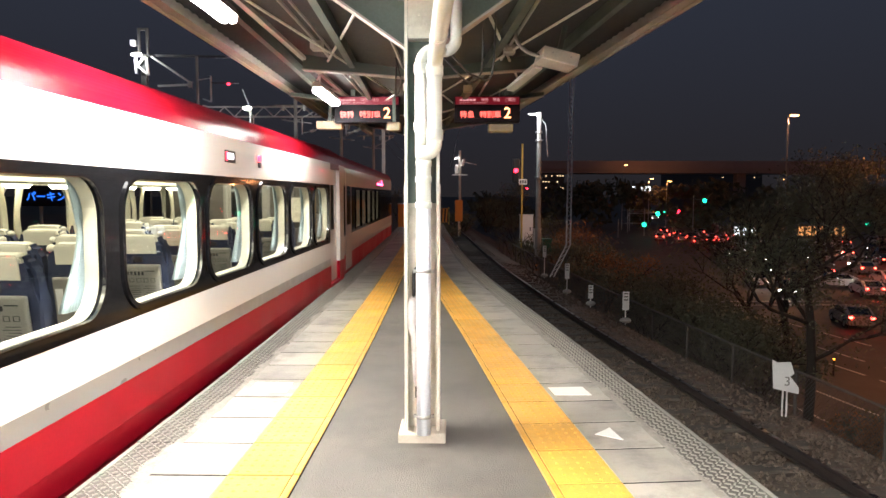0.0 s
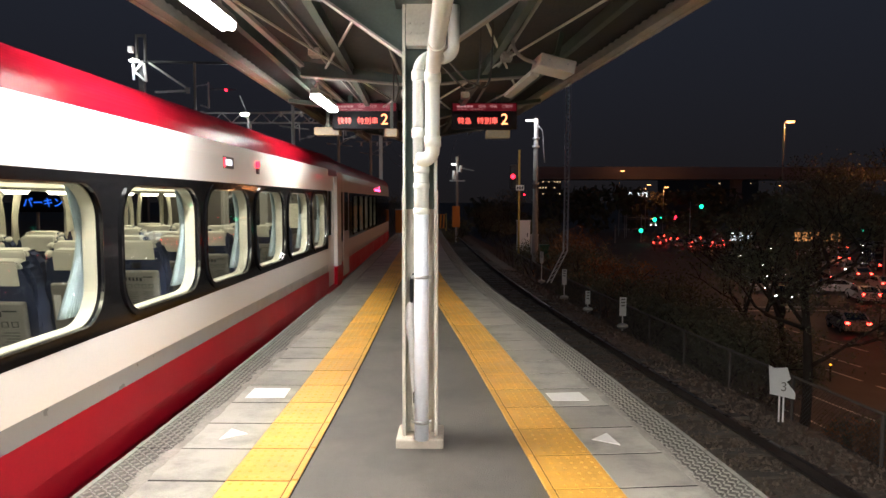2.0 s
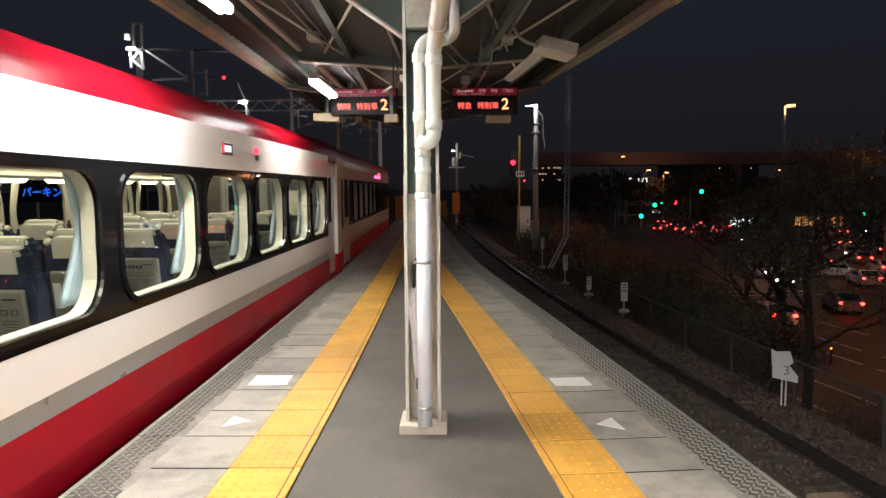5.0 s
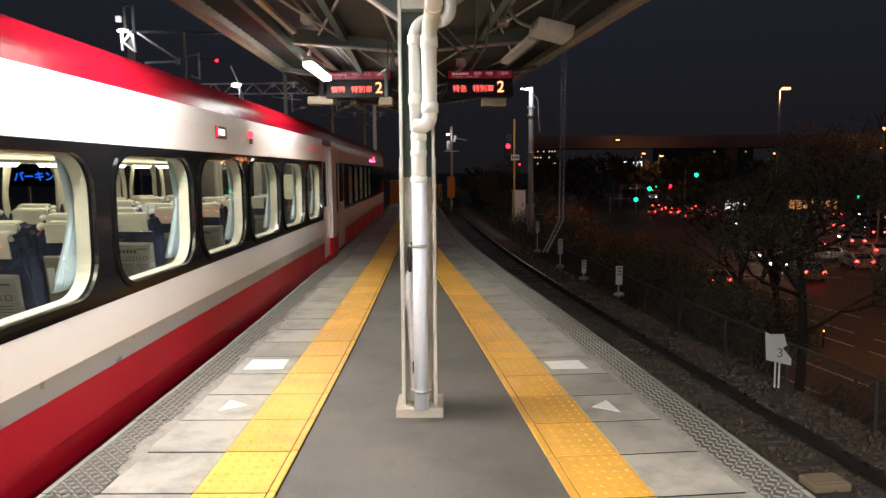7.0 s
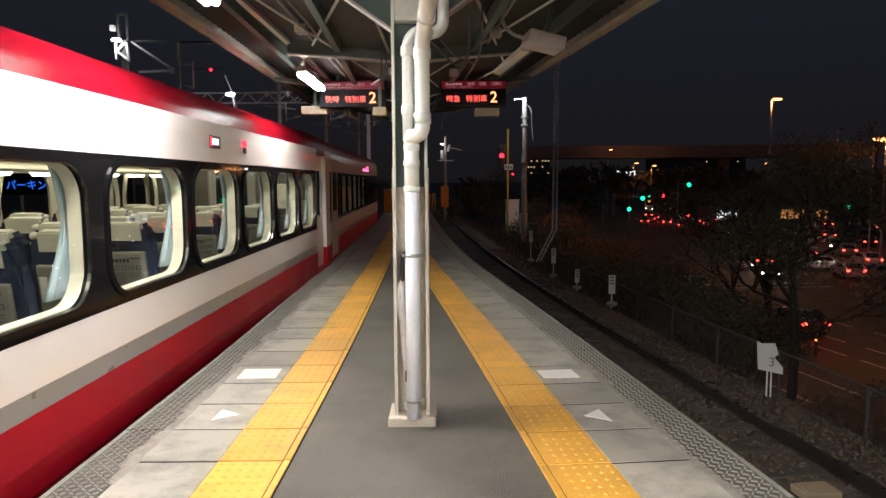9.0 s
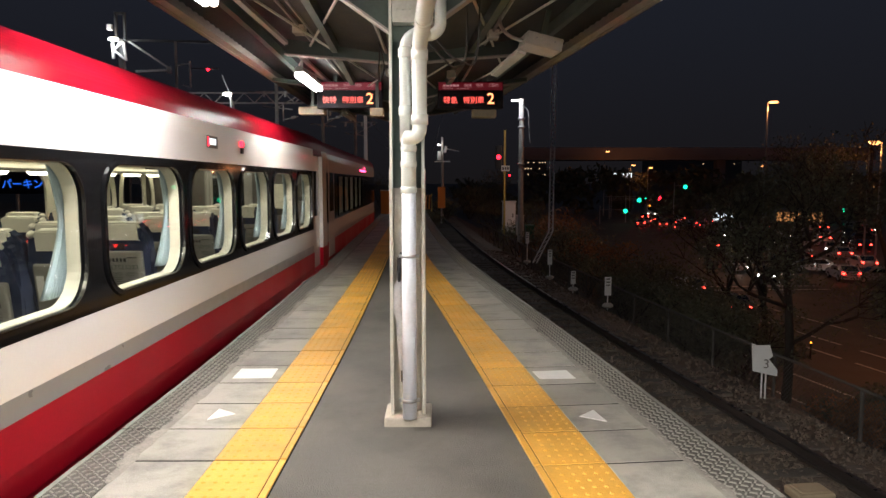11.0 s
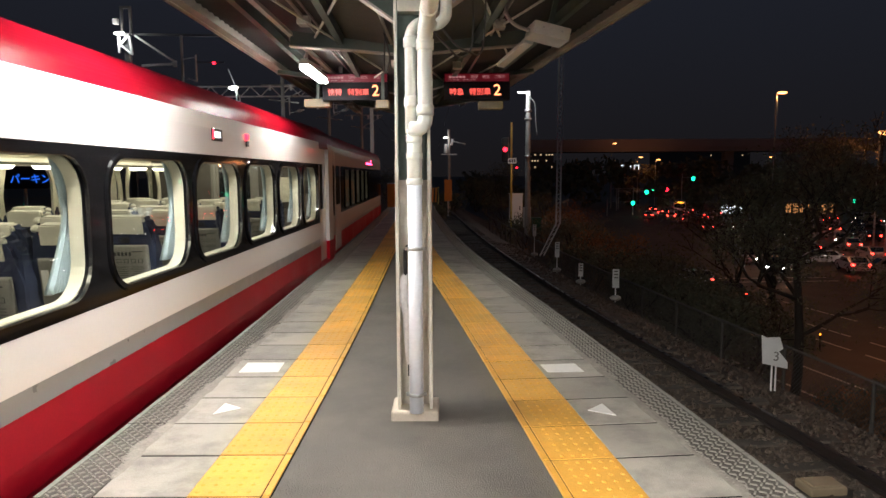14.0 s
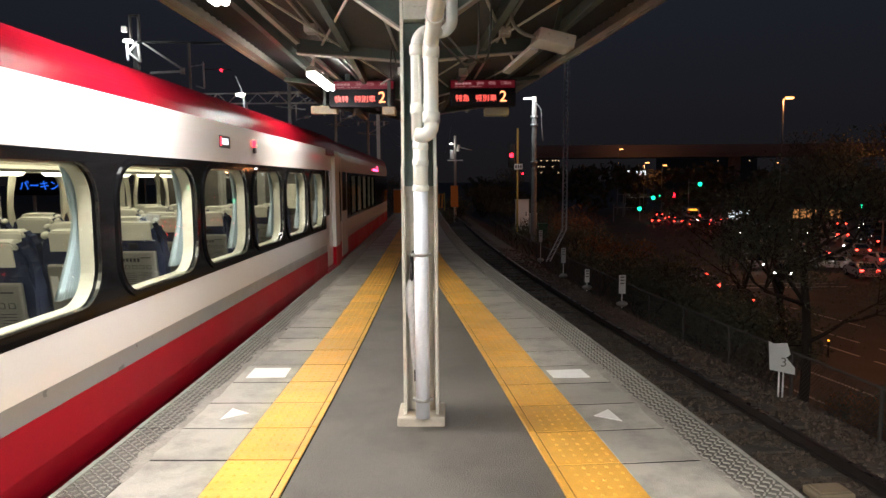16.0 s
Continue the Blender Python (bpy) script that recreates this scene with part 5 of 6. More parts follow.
def line_gear():
    root = thing("catenary_pole", "tall concrete overhead-line pole with pale fittings", "pole", (4.02, 34.4, 0))
    bm = B()
    rod(bm, (0, 0, -1.5), (0, 0, 5.3), 0.15, 0.11, 14)
    part("shaft", bm, "pole_concrete", root)
    bm = B()
    rod(bm, (0, 0, 5.3), (0, 0, 5.55), 0.10, seg=10)
    part("top_fitting", bm, "white_paint", root)
    bm = B()
    box(bm, -0.50, -0.08, -0.08, 0.04, 5.45, 5.49, 0.012)
    part("lamp_head", bm, "head_white", root, "lit white lamp head")
    bm = B()
    pipe(bm, flowing([(0.10, -0.12, 5.2), (0.30, -0.15, 4.9), (0.34, -0.15, 4.2), (0.42, -0.15, 3.4)]), 0.02, 6)
    part("loose_cable", bm, "galvanised", root)
    for z in (4.6, 4.2, 2.4):
        bm = B()
        pipe(bm, [(0, 0, z - 0.04), (0, 0, z + 0.04)], 0.18, 14)
        part("band", bm, "galvanised", root)
    root = thing("railway_signal", "railway signal showing red on a yellowish post", "railway signal", (3.55, 38.0, 0))
    bm = B()
    rod(bm, (0, 0, -1.4), (0, 0, 4.3), 0.055, seg=10)
    part("post", bm, "yellow_pole", root)
    bm = B()
    box(bm, -0.52, -0.14, -0.05, 0.12, 2.2, 3.5, 0.06)
    h = part("signal_head", bm, "black", root)
    for k, mat in ((2.86, "red_lamp"),):
        bm = B()
        rod(bm, (-0.34, -0.05, k), (-0.34, -0.075, k), 0.12, seg=16)
        part("lens", bm, mat, h, "red lit signal lens")
    bm = B()
    box(bm, -0.14, 0.02, -0.02, 0.02, 2.9, 2.96)
    part("arm", bm, "black", root)
    bm = B()
    box(bm, -0.18, 0.26, -0.09, -0.07, 2.10, 2.40)
    pl = part("plate", bm, "white_paint", root)
    for k in range(3):
        bm = B()
        box(bm, -0.13 + k * 0.13, -0.05 + k * 0.13, -0.094, -0.09, 2.17, 2.33)
        part("mark", bm, "black", pl)
    bm = B()
    rod(bm, (0.28, -0.02, 1.88), (0.28, -0.05, 1.88), 0.05, seg=10)
    part("marker_lamp", bm, "red_lamp", root)
    bm = B()
    beam(bm, (0, 0, 1.88), (0.28, 0, 1.88), 0.03, 0.03)
    part("marker_arm", bm, "black", root)
    for name, label, x, y, w, h, mat in (("relay_cabinet", "white painted relay cabinet beside the track", 3.95, 39.5, 0.72, 1.75, "white_paint"), ("relay_cabinet", "small grey relay cabinet beside the track", 4.35, 37.5, 0.36, 1.05, "grey_box"), ("cable_box", "dark green cable box beside the track", 4.35, 33.5, 0.4, 0.75, "green_box")):
        root = thing(name, label, "cabinet", (x, y, -1.35))
        bm = B()
        box(bm, -w / 2, w / 2, -0.25, 0.25, 0.06, h, 0.015)
        part("body", bm, mat, root)
        bm = B()
        box(bm, -w / 2 - 0.04, w / 2 + 0.04, -0.30, 0.29, h, h + 0.05, 0.01)
        part("lid", bm, mat, root)
        bm = B()
        box(bm, -w / 2 + 0.04, w / 2 - 0.04, -0.262, -0.25, 0.15, h - 0.08, 0.004)
        d = part("door", bm, mat, root)
        bm = B()
        box(bm, w * 0.25, w * 0.32, -0.28, -0.262, h * 0.5, h * 0.62)
        part("handle", bm, "black", d)
        bm = B()
        box(bm, -w / 2, w / 2, -0.22, 0.22, 0, 0.06)
        part("plinth", bm, "eave", root)


def platform_end():
    root = thing("end_barrier", "orange and black striped barrier at the platform end", "barrier", (-1.0, 36.2, 0))
    bm = B()
    box(bm, 0.0, 0.62, -0.02, 0.02, 0.12, 0.85)
    part("panel", bm, "orange_paint", root)
    for k in range(4):
        bm = B()
        prism(bm, [(0.0 + k * 0.17, 0.14), (0.08 + k * 0.17, 0.14), (0.12 + k * 0.17, 0.83), (0.04 + k * 0.17, 0.83)], -0.026, -0.021)
        part("stripe", bm, "black", root)
    for x in (0.02, 0.60):
        bm = B()
        rod(bm, (x, 0, -0.01), (x, 0, 1.35 if x < 0.1 else 0.9), 0.03, seg=8)
        part("post", bm, "yellow_pole", root)
    root = thing("equipment_box", "orange-brown equipment box on the platform end", "box", (-2.5, 33.5, 0))
    bm = B()
    box(bm, -0.3, 0.25, -0.2, 0.2, 0.0, 1.1, 0.02)
    part("body", bm, "orange_paint", root)
    bm = B()
    box(bm, -0.32, 0.27, -0.22, 0.22, 1.1, 1.14, 0.01)
    part("lid", bm, "grey_box", root)
    root = thing("equipment_box", "orange-brown equipment box on a post past the platform", "box", (0.15, 46.0, -1.4))
    bm = B()
    box(bm, -0.25, 0.25, -0.2, 0.2, 1.2, 2.6, 0.02)
    part("body", bm, "orange_paint", root)
    bm = B()
    rod(bm, (0, 0, -0.1), (0, 0, 1.2), 0.06, seg=8)
    part("post", bm, "galvanised", root)
    root = thing("line_mast", "far overhead-line mast with white insulators", "mast", (0.25, 55.0, -1.4))
    bm = B()
    rod(bm, (0, 0, -0.1), (0, 0, 6.4), 0.12, 0.09, 10)
    part("shaft", bm, "eave", root)
    bm = B()
    rod(bm, (-0.25, -0.1, 4.6), (-0.25, -0.1, 5.3), 0.16, 0.13, 10)
    part("insulator", bm, "white_paint", root)
    bm = B()
    box(bm, -0.38, -0.15, -0.2, -0.1, 5.76, 5.83, 0.02)
    part("lamp_head", bm, "head_white", root, "lit white lamp head")
    bm = B()
    rod(bm, (0.2, -0.1, 5.2), (0.3, -0.1, 5.7), 0.10, seg=8)
    part("insulator", bm, "white_paint", root)
    bm = B()
    beam(bm, (-0.6, -0.1, 4.5), (0.6, -0.1, 4.5), 0.08, 0.08)
    part("crossarm", bm, "white_paint", root)
    bm = B()
    beam(bm, (0.3, -0.1, 5.5), (1.3, -0.1, 5.3), 0.05, 0.05)
    part("crossarm", bm, "white_paint", root)


def overhead_left():
    """The gantry and lamp of the line behind the train."""
    root = thing("line_gantry", "steel overhead-line gantry with a lamp and pale brackets behind the train", "gantry", (-13.62, 30.0, 0))
    for name, a, b, w in (("upright", (0.06, 0, 7.45), (0.06, 0, 8.6), 0.10), ("upright", (0.42, 0, 7.45), (0.42, 0, 8.6), 0.10), ("cap", (0.06, 0, 8.55), (0.42, 0, 8.55), 0.10), ("mast", (0.24, 0.05, -1.5), (0.24, 0.05, 7.5), 0.22), ("crossbeam", (0.1, 0.2, 7.5), (7.2, 0.2, 7.35), 0.09)):
        bm = B()
        beam(bm, a, b, w, w)
        part(name, bm, "roof_sheet", root)
    bm = B()
    for a, b in (((-0.05, 6.68), (-0.06, 7.34)), ((0.47, 6.60), (0.40, 7.36)), ((0.0, 7.02), (0.30, 7.34)), ((0.02, 7.0), (0.42, 6.66))):
        beam(bm, (a[0], -0.1, a[1]), (b[0], -0.1, b[1]), 0.11, 0.08)
    part("bracket", bm, "white_paint", root, "white painted braced bracket under the lamp")
    bm = B()
    bmesh.ops.create_uvsphere(bm, u_segments=12, v_segments=8, radius=0.2, matrix=pose(0.02, -0.2, 7.46) @ Matrix.Diagonal((1.1, 0.7, 0.35, 1)))
    part("lamp_head", bm, "head_white", root, "small white lamp head")
    for a, b, w in (((0.59, 7.40), (2.23, 6.30), 0.08), ((0.85, 6.16), (2.25, 6.22), 0.14), ((2.23, 6.35), (2.23, 6.1), 0.16)):
        bm = B()
        beam(bm, (a[0], -0.05, a[1]), (b[0], -0.05, b[1]), w, 0.08)
        part("bracket_arm", bm, "white_paint", root, "pale bracket arm")
    for a, b, w in (((2.52, -1.5), (2.52, 7.4), 0.09), ((3.1, 5.5), (3.1, 6.6), 0.06), ((2.75, 5.62), (3.1, 5.5), 0.06), ((2.52, 6.42), (3.1, 6.5), 0.04)):
        bm = B()
        beam(bm, (a[0], 0, a[1]), (b[0], 0, b[1]), w, w)
        part("hook_arm" if w < 0.09 else "second_mast", bm, "mast_grey" if w < 0.09 else "eave", root)
    bm = B()
    box(bm, -0.30, -0.10, -0.1, 0.1, 7.86, 8.10, 0.02)
    part("panel_box", bm, "mast_grey", root)
    bm = B()
    rod(bm, (3.88, -0.05, 6.24), (3.88, -0.10, 6.24), 0.06, seg=10)
    part("red_marker", bm, "red_lamp", root, "small red lamp")
    bm = B()
    beam(bm, (3.1, 0, 6.3), (4.3, 0, 6.28), 0.04, 0.04)
    part("marker_arm", bm, "roof_sheet", root)
    root = thing("yard_lamp", "small white floodlight on a mast behind the train", "floodlight", (-10.6, 36.0, 0))
    bm = B()
    rod(bm, (0, 0, -1.5), (0, 0, 6.0), 0.07, seg=8)
    beam(bm, (0, 0, 5.9), (-0.4, 0, 6.9), 0.04, 0.04)
    part("mast", bm, "roof_sheet", root)
    bm = B()
    bmesh.ops.create_uvsphere(bm, u_segments=12, v_segments=8, radius=0.2, matrix=pose(-0.15, -0.1, 5.95) @ Matrix.Diagonal((1.2, 0.7, 0.45, 1)))
    part("lamp_head", bm, "head_white", root)
    for x, y, z in ((-9.2, 40, 6.9), (-7.6, 46, 6.4), (-6.2, 52, 6.2)):
        root = thing("line_mast", "dark overhead-line mast with small fittings behind the train", "mast", (x, y, -1.5), group="masts behind the train")
        bm = B()
        rod(bm, (0, 0, 0), (0, 0, z + 2), 0.12, 0.10, 8)
        part("shaft", bm, "eave", root)
        bm = B()
        for a, b, w in (((-1.2, z + 1.2), (1.6, z + 1.2), 0.07), ((0, z + 0.3), (1.5, z + 1.1), 0.05), ((-0.8, z + 0.4), (0.9, z + 0.2), 0.06)):
            bm = B()
            beam(bm, (a[0], 0, a[1]), (b[0], 0, b[1]), w, w)
            part("crossarm", bm, "eave", root)
        for k in (-0.7, 0.5, 1.2):
            bm = B()
            rod(bm, (k, -0.05, z + 0.9), (k, -0.05, z + 1.2), 0.07, seg=8)
            part("insulator", bm, "white_paint", root)
    # truss beam over the tracks behind the train
    root = thing("line_gantry", "dark lattice beam over the tracks behind the train", "gantry", (-9.0, 43.0, 0))
    bm = B()
    for z in (6.3, 6.9):
        beam(bm, (-6.5, 0, z), (4.5, 0, z), 0.08, 0.08)
    part("chord", bm, "mast_grey", root)
    bm = B()
    for k in range(18):
        a = -6.5 + k * 0.61
        beam(bm, (a, 0, 6.3 if k % 2 else 6.9), (a + 0.61, 0, 6.9 if k % 2 else 6.3), 0.05, 0.05)
    part("lacing", bm, "mast_grey", root)
    for x in (-6.5, 4.5):
        bm = B()
        beam(bm, (x, 0, -1.5), (x, 0, 7.0), 0.2, 0.2)
        part("leg", bm, "mast_grey", root)
    for x in (-3.5, -0.5, 2.2):
        bm = B()
        beam(bm, (x, 0, 6.3), (x, 0, 5.2), 0.05, 0.05)
        beam(bm, (x, 0, 5.3), (x + 0.9, 0, 5.5), 0.04, 0.04)
        part("dropper", bm, "mast_grey", root)
        bm = B()
        rod(bm, (x + 0.5, -0.05, 5.42), (x + 0.75, -0.05, 5.46), 0.08, seg=8)
        part("insulator", bm, "white_paint", root)
    for x0, z in ((-3.6, 5.0), (-3.6, 6.0), (1.4, 5.2)):
        bm = B()
        pipe(bm, [(x0 + (rail_far(y) - rail_far(0)) * 0.35 - 0.0, y, z + 0.12 * math.cos(y / 4)) for y in range(16, 95, 3)], 0.012, 5)
        ob = part("overhead_wire", bm, "rail")
        tagged(ob, "thin dark overhead contact wire", "wire", group="overhead wires", kind="structure")
    # parking sign seen through the train's windows
    root = thing("neon_sign", "blue glowing parking sign beyond the train", "neon sign", (-19.1, 31.0, 0))
    bm = B()
    box(bm, -0.7, 3.2, 0.05, 0.25, 1.0, 2.0)
    part("panel", bm, "sign_black", root)
    for k, ch in enumerate("パーキング"):
        text_part(ch, 0.46, (-0.27 + 0.46 * k, 0.0, 1.27), (90, 0, 0), "blue_neon", root, "neon_text", "blue neon character", 0.006)
    for x in (0.3, 2.7):
        bm = B()
        rod(bm, (x, 0.15, -1.5), (x, 0.15, 1.0), 0.08, seg=8)
        part("post", bm, "eave", root)


# ---- plants ----
ROAD = -7.5  # level of the road below


def leaf_mesh(name, clumps, count, size, mat, seed):
    rng = np.random.default_rng(seed)
    c = np.array([k[:3] for k in clumps], float)
    r = np.array([k[3] for k in clumps], float)
    pick = rng.choice(len(c), count, p=r ** 2 / (r ** 2).sum())
    d = rng.normal(size=(count, 3))
    d /= np.linalg.norm(d, axis=1)[:, None]
    p = c[pick] + d * (r[pick] * rng.uniform(0.25, 1.0, count) ** 0.6)[:, None] * (1, 1, 0.8)
    a = rng.normal(size=(count, 3))
    a /= np.linalg.norm(a, axis=1)[:, None]
    b = np.cross(a, rng.normal(size=(count, 3)))
    b /= np.linalg.norm(b, axis=1)[:, None]
    s = (size * rng.uniform(0.5, 1.3, count))[:, None]
    v = np.stack([p - a * s, p + b * s * 0.45, p + a * s, p - b * s * 0.45], 1).reshape(-1, 3)
    me = bpy.data.meshes.new(name)
    me.from_pydata(v.tolist(), [], np.arange(count * 4).reshape(-1, 4).tolist())
    me.materials.append(M[mat])
    return me


def branches(bm, rng, p, d, length, r, depth, tips):
    q = p + d * length
    mid = p + d * length * 0.5 + Vector((rng.uniform(-1, 1), rng.uniform(-1, 1), rng.uniform(-0.5, 1))) * length * 0.07
    pipe(bm, [p, mid, q], [r, r * 0.85, r * 0.65], 6)
    if depth == 0:
        tips.append(q)
        return
    for k in range(rng.choice((2, 3, 3))):
        e = (d * 0.75 + Vector((rng.uniform(-1, 1), rng.uniform(-1, 1), rng.uniform(-0.25, 0.8)))).normalized()
        branches(bm, rng, q if k else p + d * length * rng.uniform(0.6, 1.0), e, length * rng.uniform(0.6, 0.82), r * 0.6, depth - 1, tips)


def tree(at, height, spread, leaves, size, mat, seed, label, depth=4, trunk=0.12, name="tree", first=0.36):
    rng = random.Random(seed)
    root = thing(name, label, name, at)
    bm, tips = B(), []
    if first > 0.5:
        # a single leaning stem that forks high up
        stem = [Vector((0.10 * math.sin(3 * t) - 0.12 * t, 0, -0.3 + t * height * first)) for t in (0, 0.25, 0.5, 0.75, 1)]
        pipe(bm, stem, [trunk * (1.15 - 0.4 * t) for t in (0, 0.25, 0.5, 0.75, 1)], 8)
        for k in range(7):
            a = k * 2.4
            at_stem = stem[4] if k < 4 else stem[3 - k % 2]
            branches(bm, rng, at_stem, Vector((math.cos(a), math.sin(a), rng.uniform(0.3, 1.1))).normalized(), height * 0.19, trunk * 0.5, depth - 2, tips)
    else:
        branches(bm, rng, Vector((0, 0, -0.2)), Vector((rng.uniform(-0.1, 0.1), rng.uniform(-0.1, 0.1), 1)).normalized(), height * first, trunk, depth, tips)
    part("trunk", bm, "bark", root, "dark trunk and limbs")
    top = max(t.z for t in tips)
    clumps = [(t.x * 1.0, t.y * 1.0, t.z * height / max(top, height), spread * rng.uniform(0.10, 0.24)) for t in tips]
    if first > 0.5:
        # thin sprays of leaves between and below the limbs
        clumps += [(rng.gauss(0, 0.42) * spread, rng.gauss(0, 0.42) * spread, height * rng.uniform(0.25, 0.95), spread * rng.uniform(0.08, 0.2)) for _ in range(45)]
    ob = new("crown", leaf_mesh("crown", clumps, leaves, size, mat, seed))
    ob.parent = root
    return root


def shrub(at, w, h, leaves, size, mat, seed, label):
    rng = random.Random(seed)
    root = thing("shrub", label, "shrub", at, group="embankment shrubs")
    bm, tips = B(), []
    for k in range(5):
        a = k * 1.3 + rng.random()
        branches(bm, rng, Vector((0.1 * math.cos(a), 0.1 * math.sin(a), -0.3)), Vector((math.cos(a) * 0.5, math.sin(a) * 0.5, 1)).normalized(), h * 0.40, 0.035, 2, tips)
    part("stem", bm, "bark", root)
    clumps = [(t.x * w / h, t.y * w / h, t.z, w * rng.uniform(0.12, 0.24)) for t in tips]
    clumps += [(rng.uniform(-w, w) * 0.45, rng.uniform(-w, w) * 0.45, rng.uniform(0.1, 0.55) * h, w * rng.uniform(0.15, 0.3)) for k in range(14)]
    ob = new("crown", leaf_mesh("crown", clumps, leaves, size, mat, seed))
    ob.parent = root


def bank_z(y, o):
    return float(np.interp(o, (0.55, 1.1, 1.6, 2.1, 4.2, 9.5, 11.0), (-1.24, -1.34, -1.75, -2.15, -2.9, -7.3, -7.5)))


def plants():
    def bank(y, o, dz=0.0):
        return (rail_far(y) + o, y, bank_z(y, o) + dz)

    tree(bank(14.0, 4.4), 5.2, 2.6, 17000, 0.036, "leaf", 21, "autumn tree with thin brownish green leaves on the embankment", 6, 0.095, first=0.60)
    tree(bank(21.0, 8.0), 7.5, 3.6, 2600, 0.06, "leaf", 9, "tall dark tree below the embankment", 5, 0.15)
    tree((30, 46, -7.5), 12.0, 6.0, 2400, 0.12, "leaf", 12, "tall dark roadside tree", 5, 0.25)
    tree((47, 60, -7.5), 13.0, 7.0, 3200, 0.15, "leaf", 15, "tall dark roadside tree", 5, 0.28)
    tree((39, 75, -7.5), 13.5, 7.0, 3200, 0.15, "leaf", 17, "tall dark roadside tree", 5, 0.28)
    k = 0
    for y, o, w, h, mat in ((16.0, 3.6, 2.0, 1.9, "leaf"), (18.0, 4.2, 2.2, 2.3, "leaf"), (20.0, 3.4, 2.0, 2.0, "leaf"), (22.5, 4.4, 2.6, 2.8, "leaf"), (25.0, 3.4, 2.2, 2.4, "leaf"), (27.5, 4.8, 2.8, 3.4, "leaf_autumn"), (30.5, 3.7, 2.4, 3.2, "leaf"), (34.0, 4.4, 2.8, 3.9, "leaf_autumn"), (38.0, 3.4, 2.4, 2.6, "leaf"), (42.0, 4.4, 3.0, 4.2, "leaf"), (19.0, 6.2, 2.6, 2.8, "leaf"), (25.0, 7.0, 3.2, 3.6, "leaf"), (32.0, 7.2, 3.4, 4.0, "leaf"), (48.0, 3.6, 3.0, 3.6, "leaf"), (14.0, 6.0, 2.0, 1.8, "leaf"), (12.0, 6.6, 2.2, 2.4, "leaf"), (15.5, 7.6, 2.8, 3.4, "leaf"), (12.5, 5.0, 1.6, 1.4, "leaf_autumn"), (17.0, 5.0, 2.8, 2.9, "leaf"), (19.5, 5.3, 3.0, 3.3, "leaf"), (22.0, 5.2, 3.0, 3.4, "leaf"), (24.5, 5.6, 3.0, 3.6, "leaf"), (27.5, 5.8, 3.2, 4.0, "leaf"), (31.0, 5.4, 3.2, 4.0, "leaf"), (35.0, 6.0, 3.4, 4.6, "leaf"), (40.0, 6.0, 3.6, 4.8, "leaf_autumn")):
        shrub(bank(y, o), w, h, 2600, 0.06, mat, 40 + k, "dark leafy shrub on the embankment" if mat == "leaf" else "reddish brown autumn shrub on the embankment")
        k += 1
    # woods far beyond the road
    rng = random.Random(77)
    clumps = [(x + rng.uniform(-4, 4), rng.uniform(186, 200), ROAD + rng.uniform(1.0, 11.5), rng.uniform(2.5, 5.0)) for x in range(8, 150, 2)]
    clumps += [(x + rng.uniform(-4, 4), rng.uniform(162, 185), ROAD + rng.uniform(1.0, 6.0), rng.uniform(2.0, 3.5)) for x in range(50, 130, 2)]
    ob = new("far_woods", leaf_mesh("far_woods", clumps, 9000, 1.1, "leaf", 78))
    tagged(ob, "dark distant woods beyond the road", "woods", kind="stuff")
    # dark thicket past the platform's end
    for k, (x, y, w, h) in enumerate(((-1.2, 44, 2.0, 1.6), (0.3, 52, 2.4, 2.2), (2.6, 60, 3.0, 3.4), (-4.5, 60, 4.0, 4.0), (5.5, 66, 4.0, 5.0))):
        shrub((x, y, -1.4), w, h, 1500, 0.09, "leaf", 80 + k, "dark thicket past the platform end")


# ---- the road below ----


def street_lamp(x, y, z, arm, lit=True):
    root = thing("street_lamp", "tall street lamp with a glowing orange head", "street lamp", (x, y, ROAD), group="street lamps")
    bm = B()
    rod(bm, (0, 0, -0.05), (0, 0, z - ROAD), 0.11, 0.07, 8)
    part("pole", bm, "galvanised", root)
    bm = B()
    beam(bm, (0, 0, z - ROAD), (arm, 0, z - ROAD + 0.15), 0.08, 0.08)
    part("arm", bm, "galvanised", root)
    bm = B()
    box(bm, min(arm, arm + 1.0), max(arm, arm + 1.0), -0.25, 0.25, z - ROAD + 0.0, z - ROAD + 0.26, 0.08)
    part("head", bm, "sodium", root)


def traffic_light(x, y, z, lit, reach):
    root = thing("traffic_light", f"roadside traffic light glowing {lit}", "traffic light", (x, y, ROAD), group="traffic lights")
    bm = B()
    rod(bm, (reach, 0, -0.05), (reach, 0, z - ROAD + 1.2), 0.12, 0.09, 8)
    part("pole", bm, "galvanised", root)
    bm = B()
    beam(bm, (reach, 0, z - ROAD + 0.3), (0, 0, z - ROAD + 0.3), 0.09, 0.09)
    part("arm", bm, "galvanised", root)
    bm = B()
    box(bm, -0.75, 0.75, -0.15, 0.15, z - ROAD - 0.28, z - ROAD + 0.28, 0.1)
    h = part("signal_head", bm, "black", root)
    for k, colour in enumerate(("green", "amber", "red")):
        bm = B()
        r = 0.46 if colour == lit else 0.17
        rod(bm, (-0.5 + k * 0.5, -0.15, z - ROAD), (-0.5 + k * 0.5, -0.19, z - ROAD), r * y / 150 if colour == lit else r, seg=14)
        part("lens", bm, {"green": "green_lamp", "red": "red_lamp"}[lit] if colour == lit else "black", h)


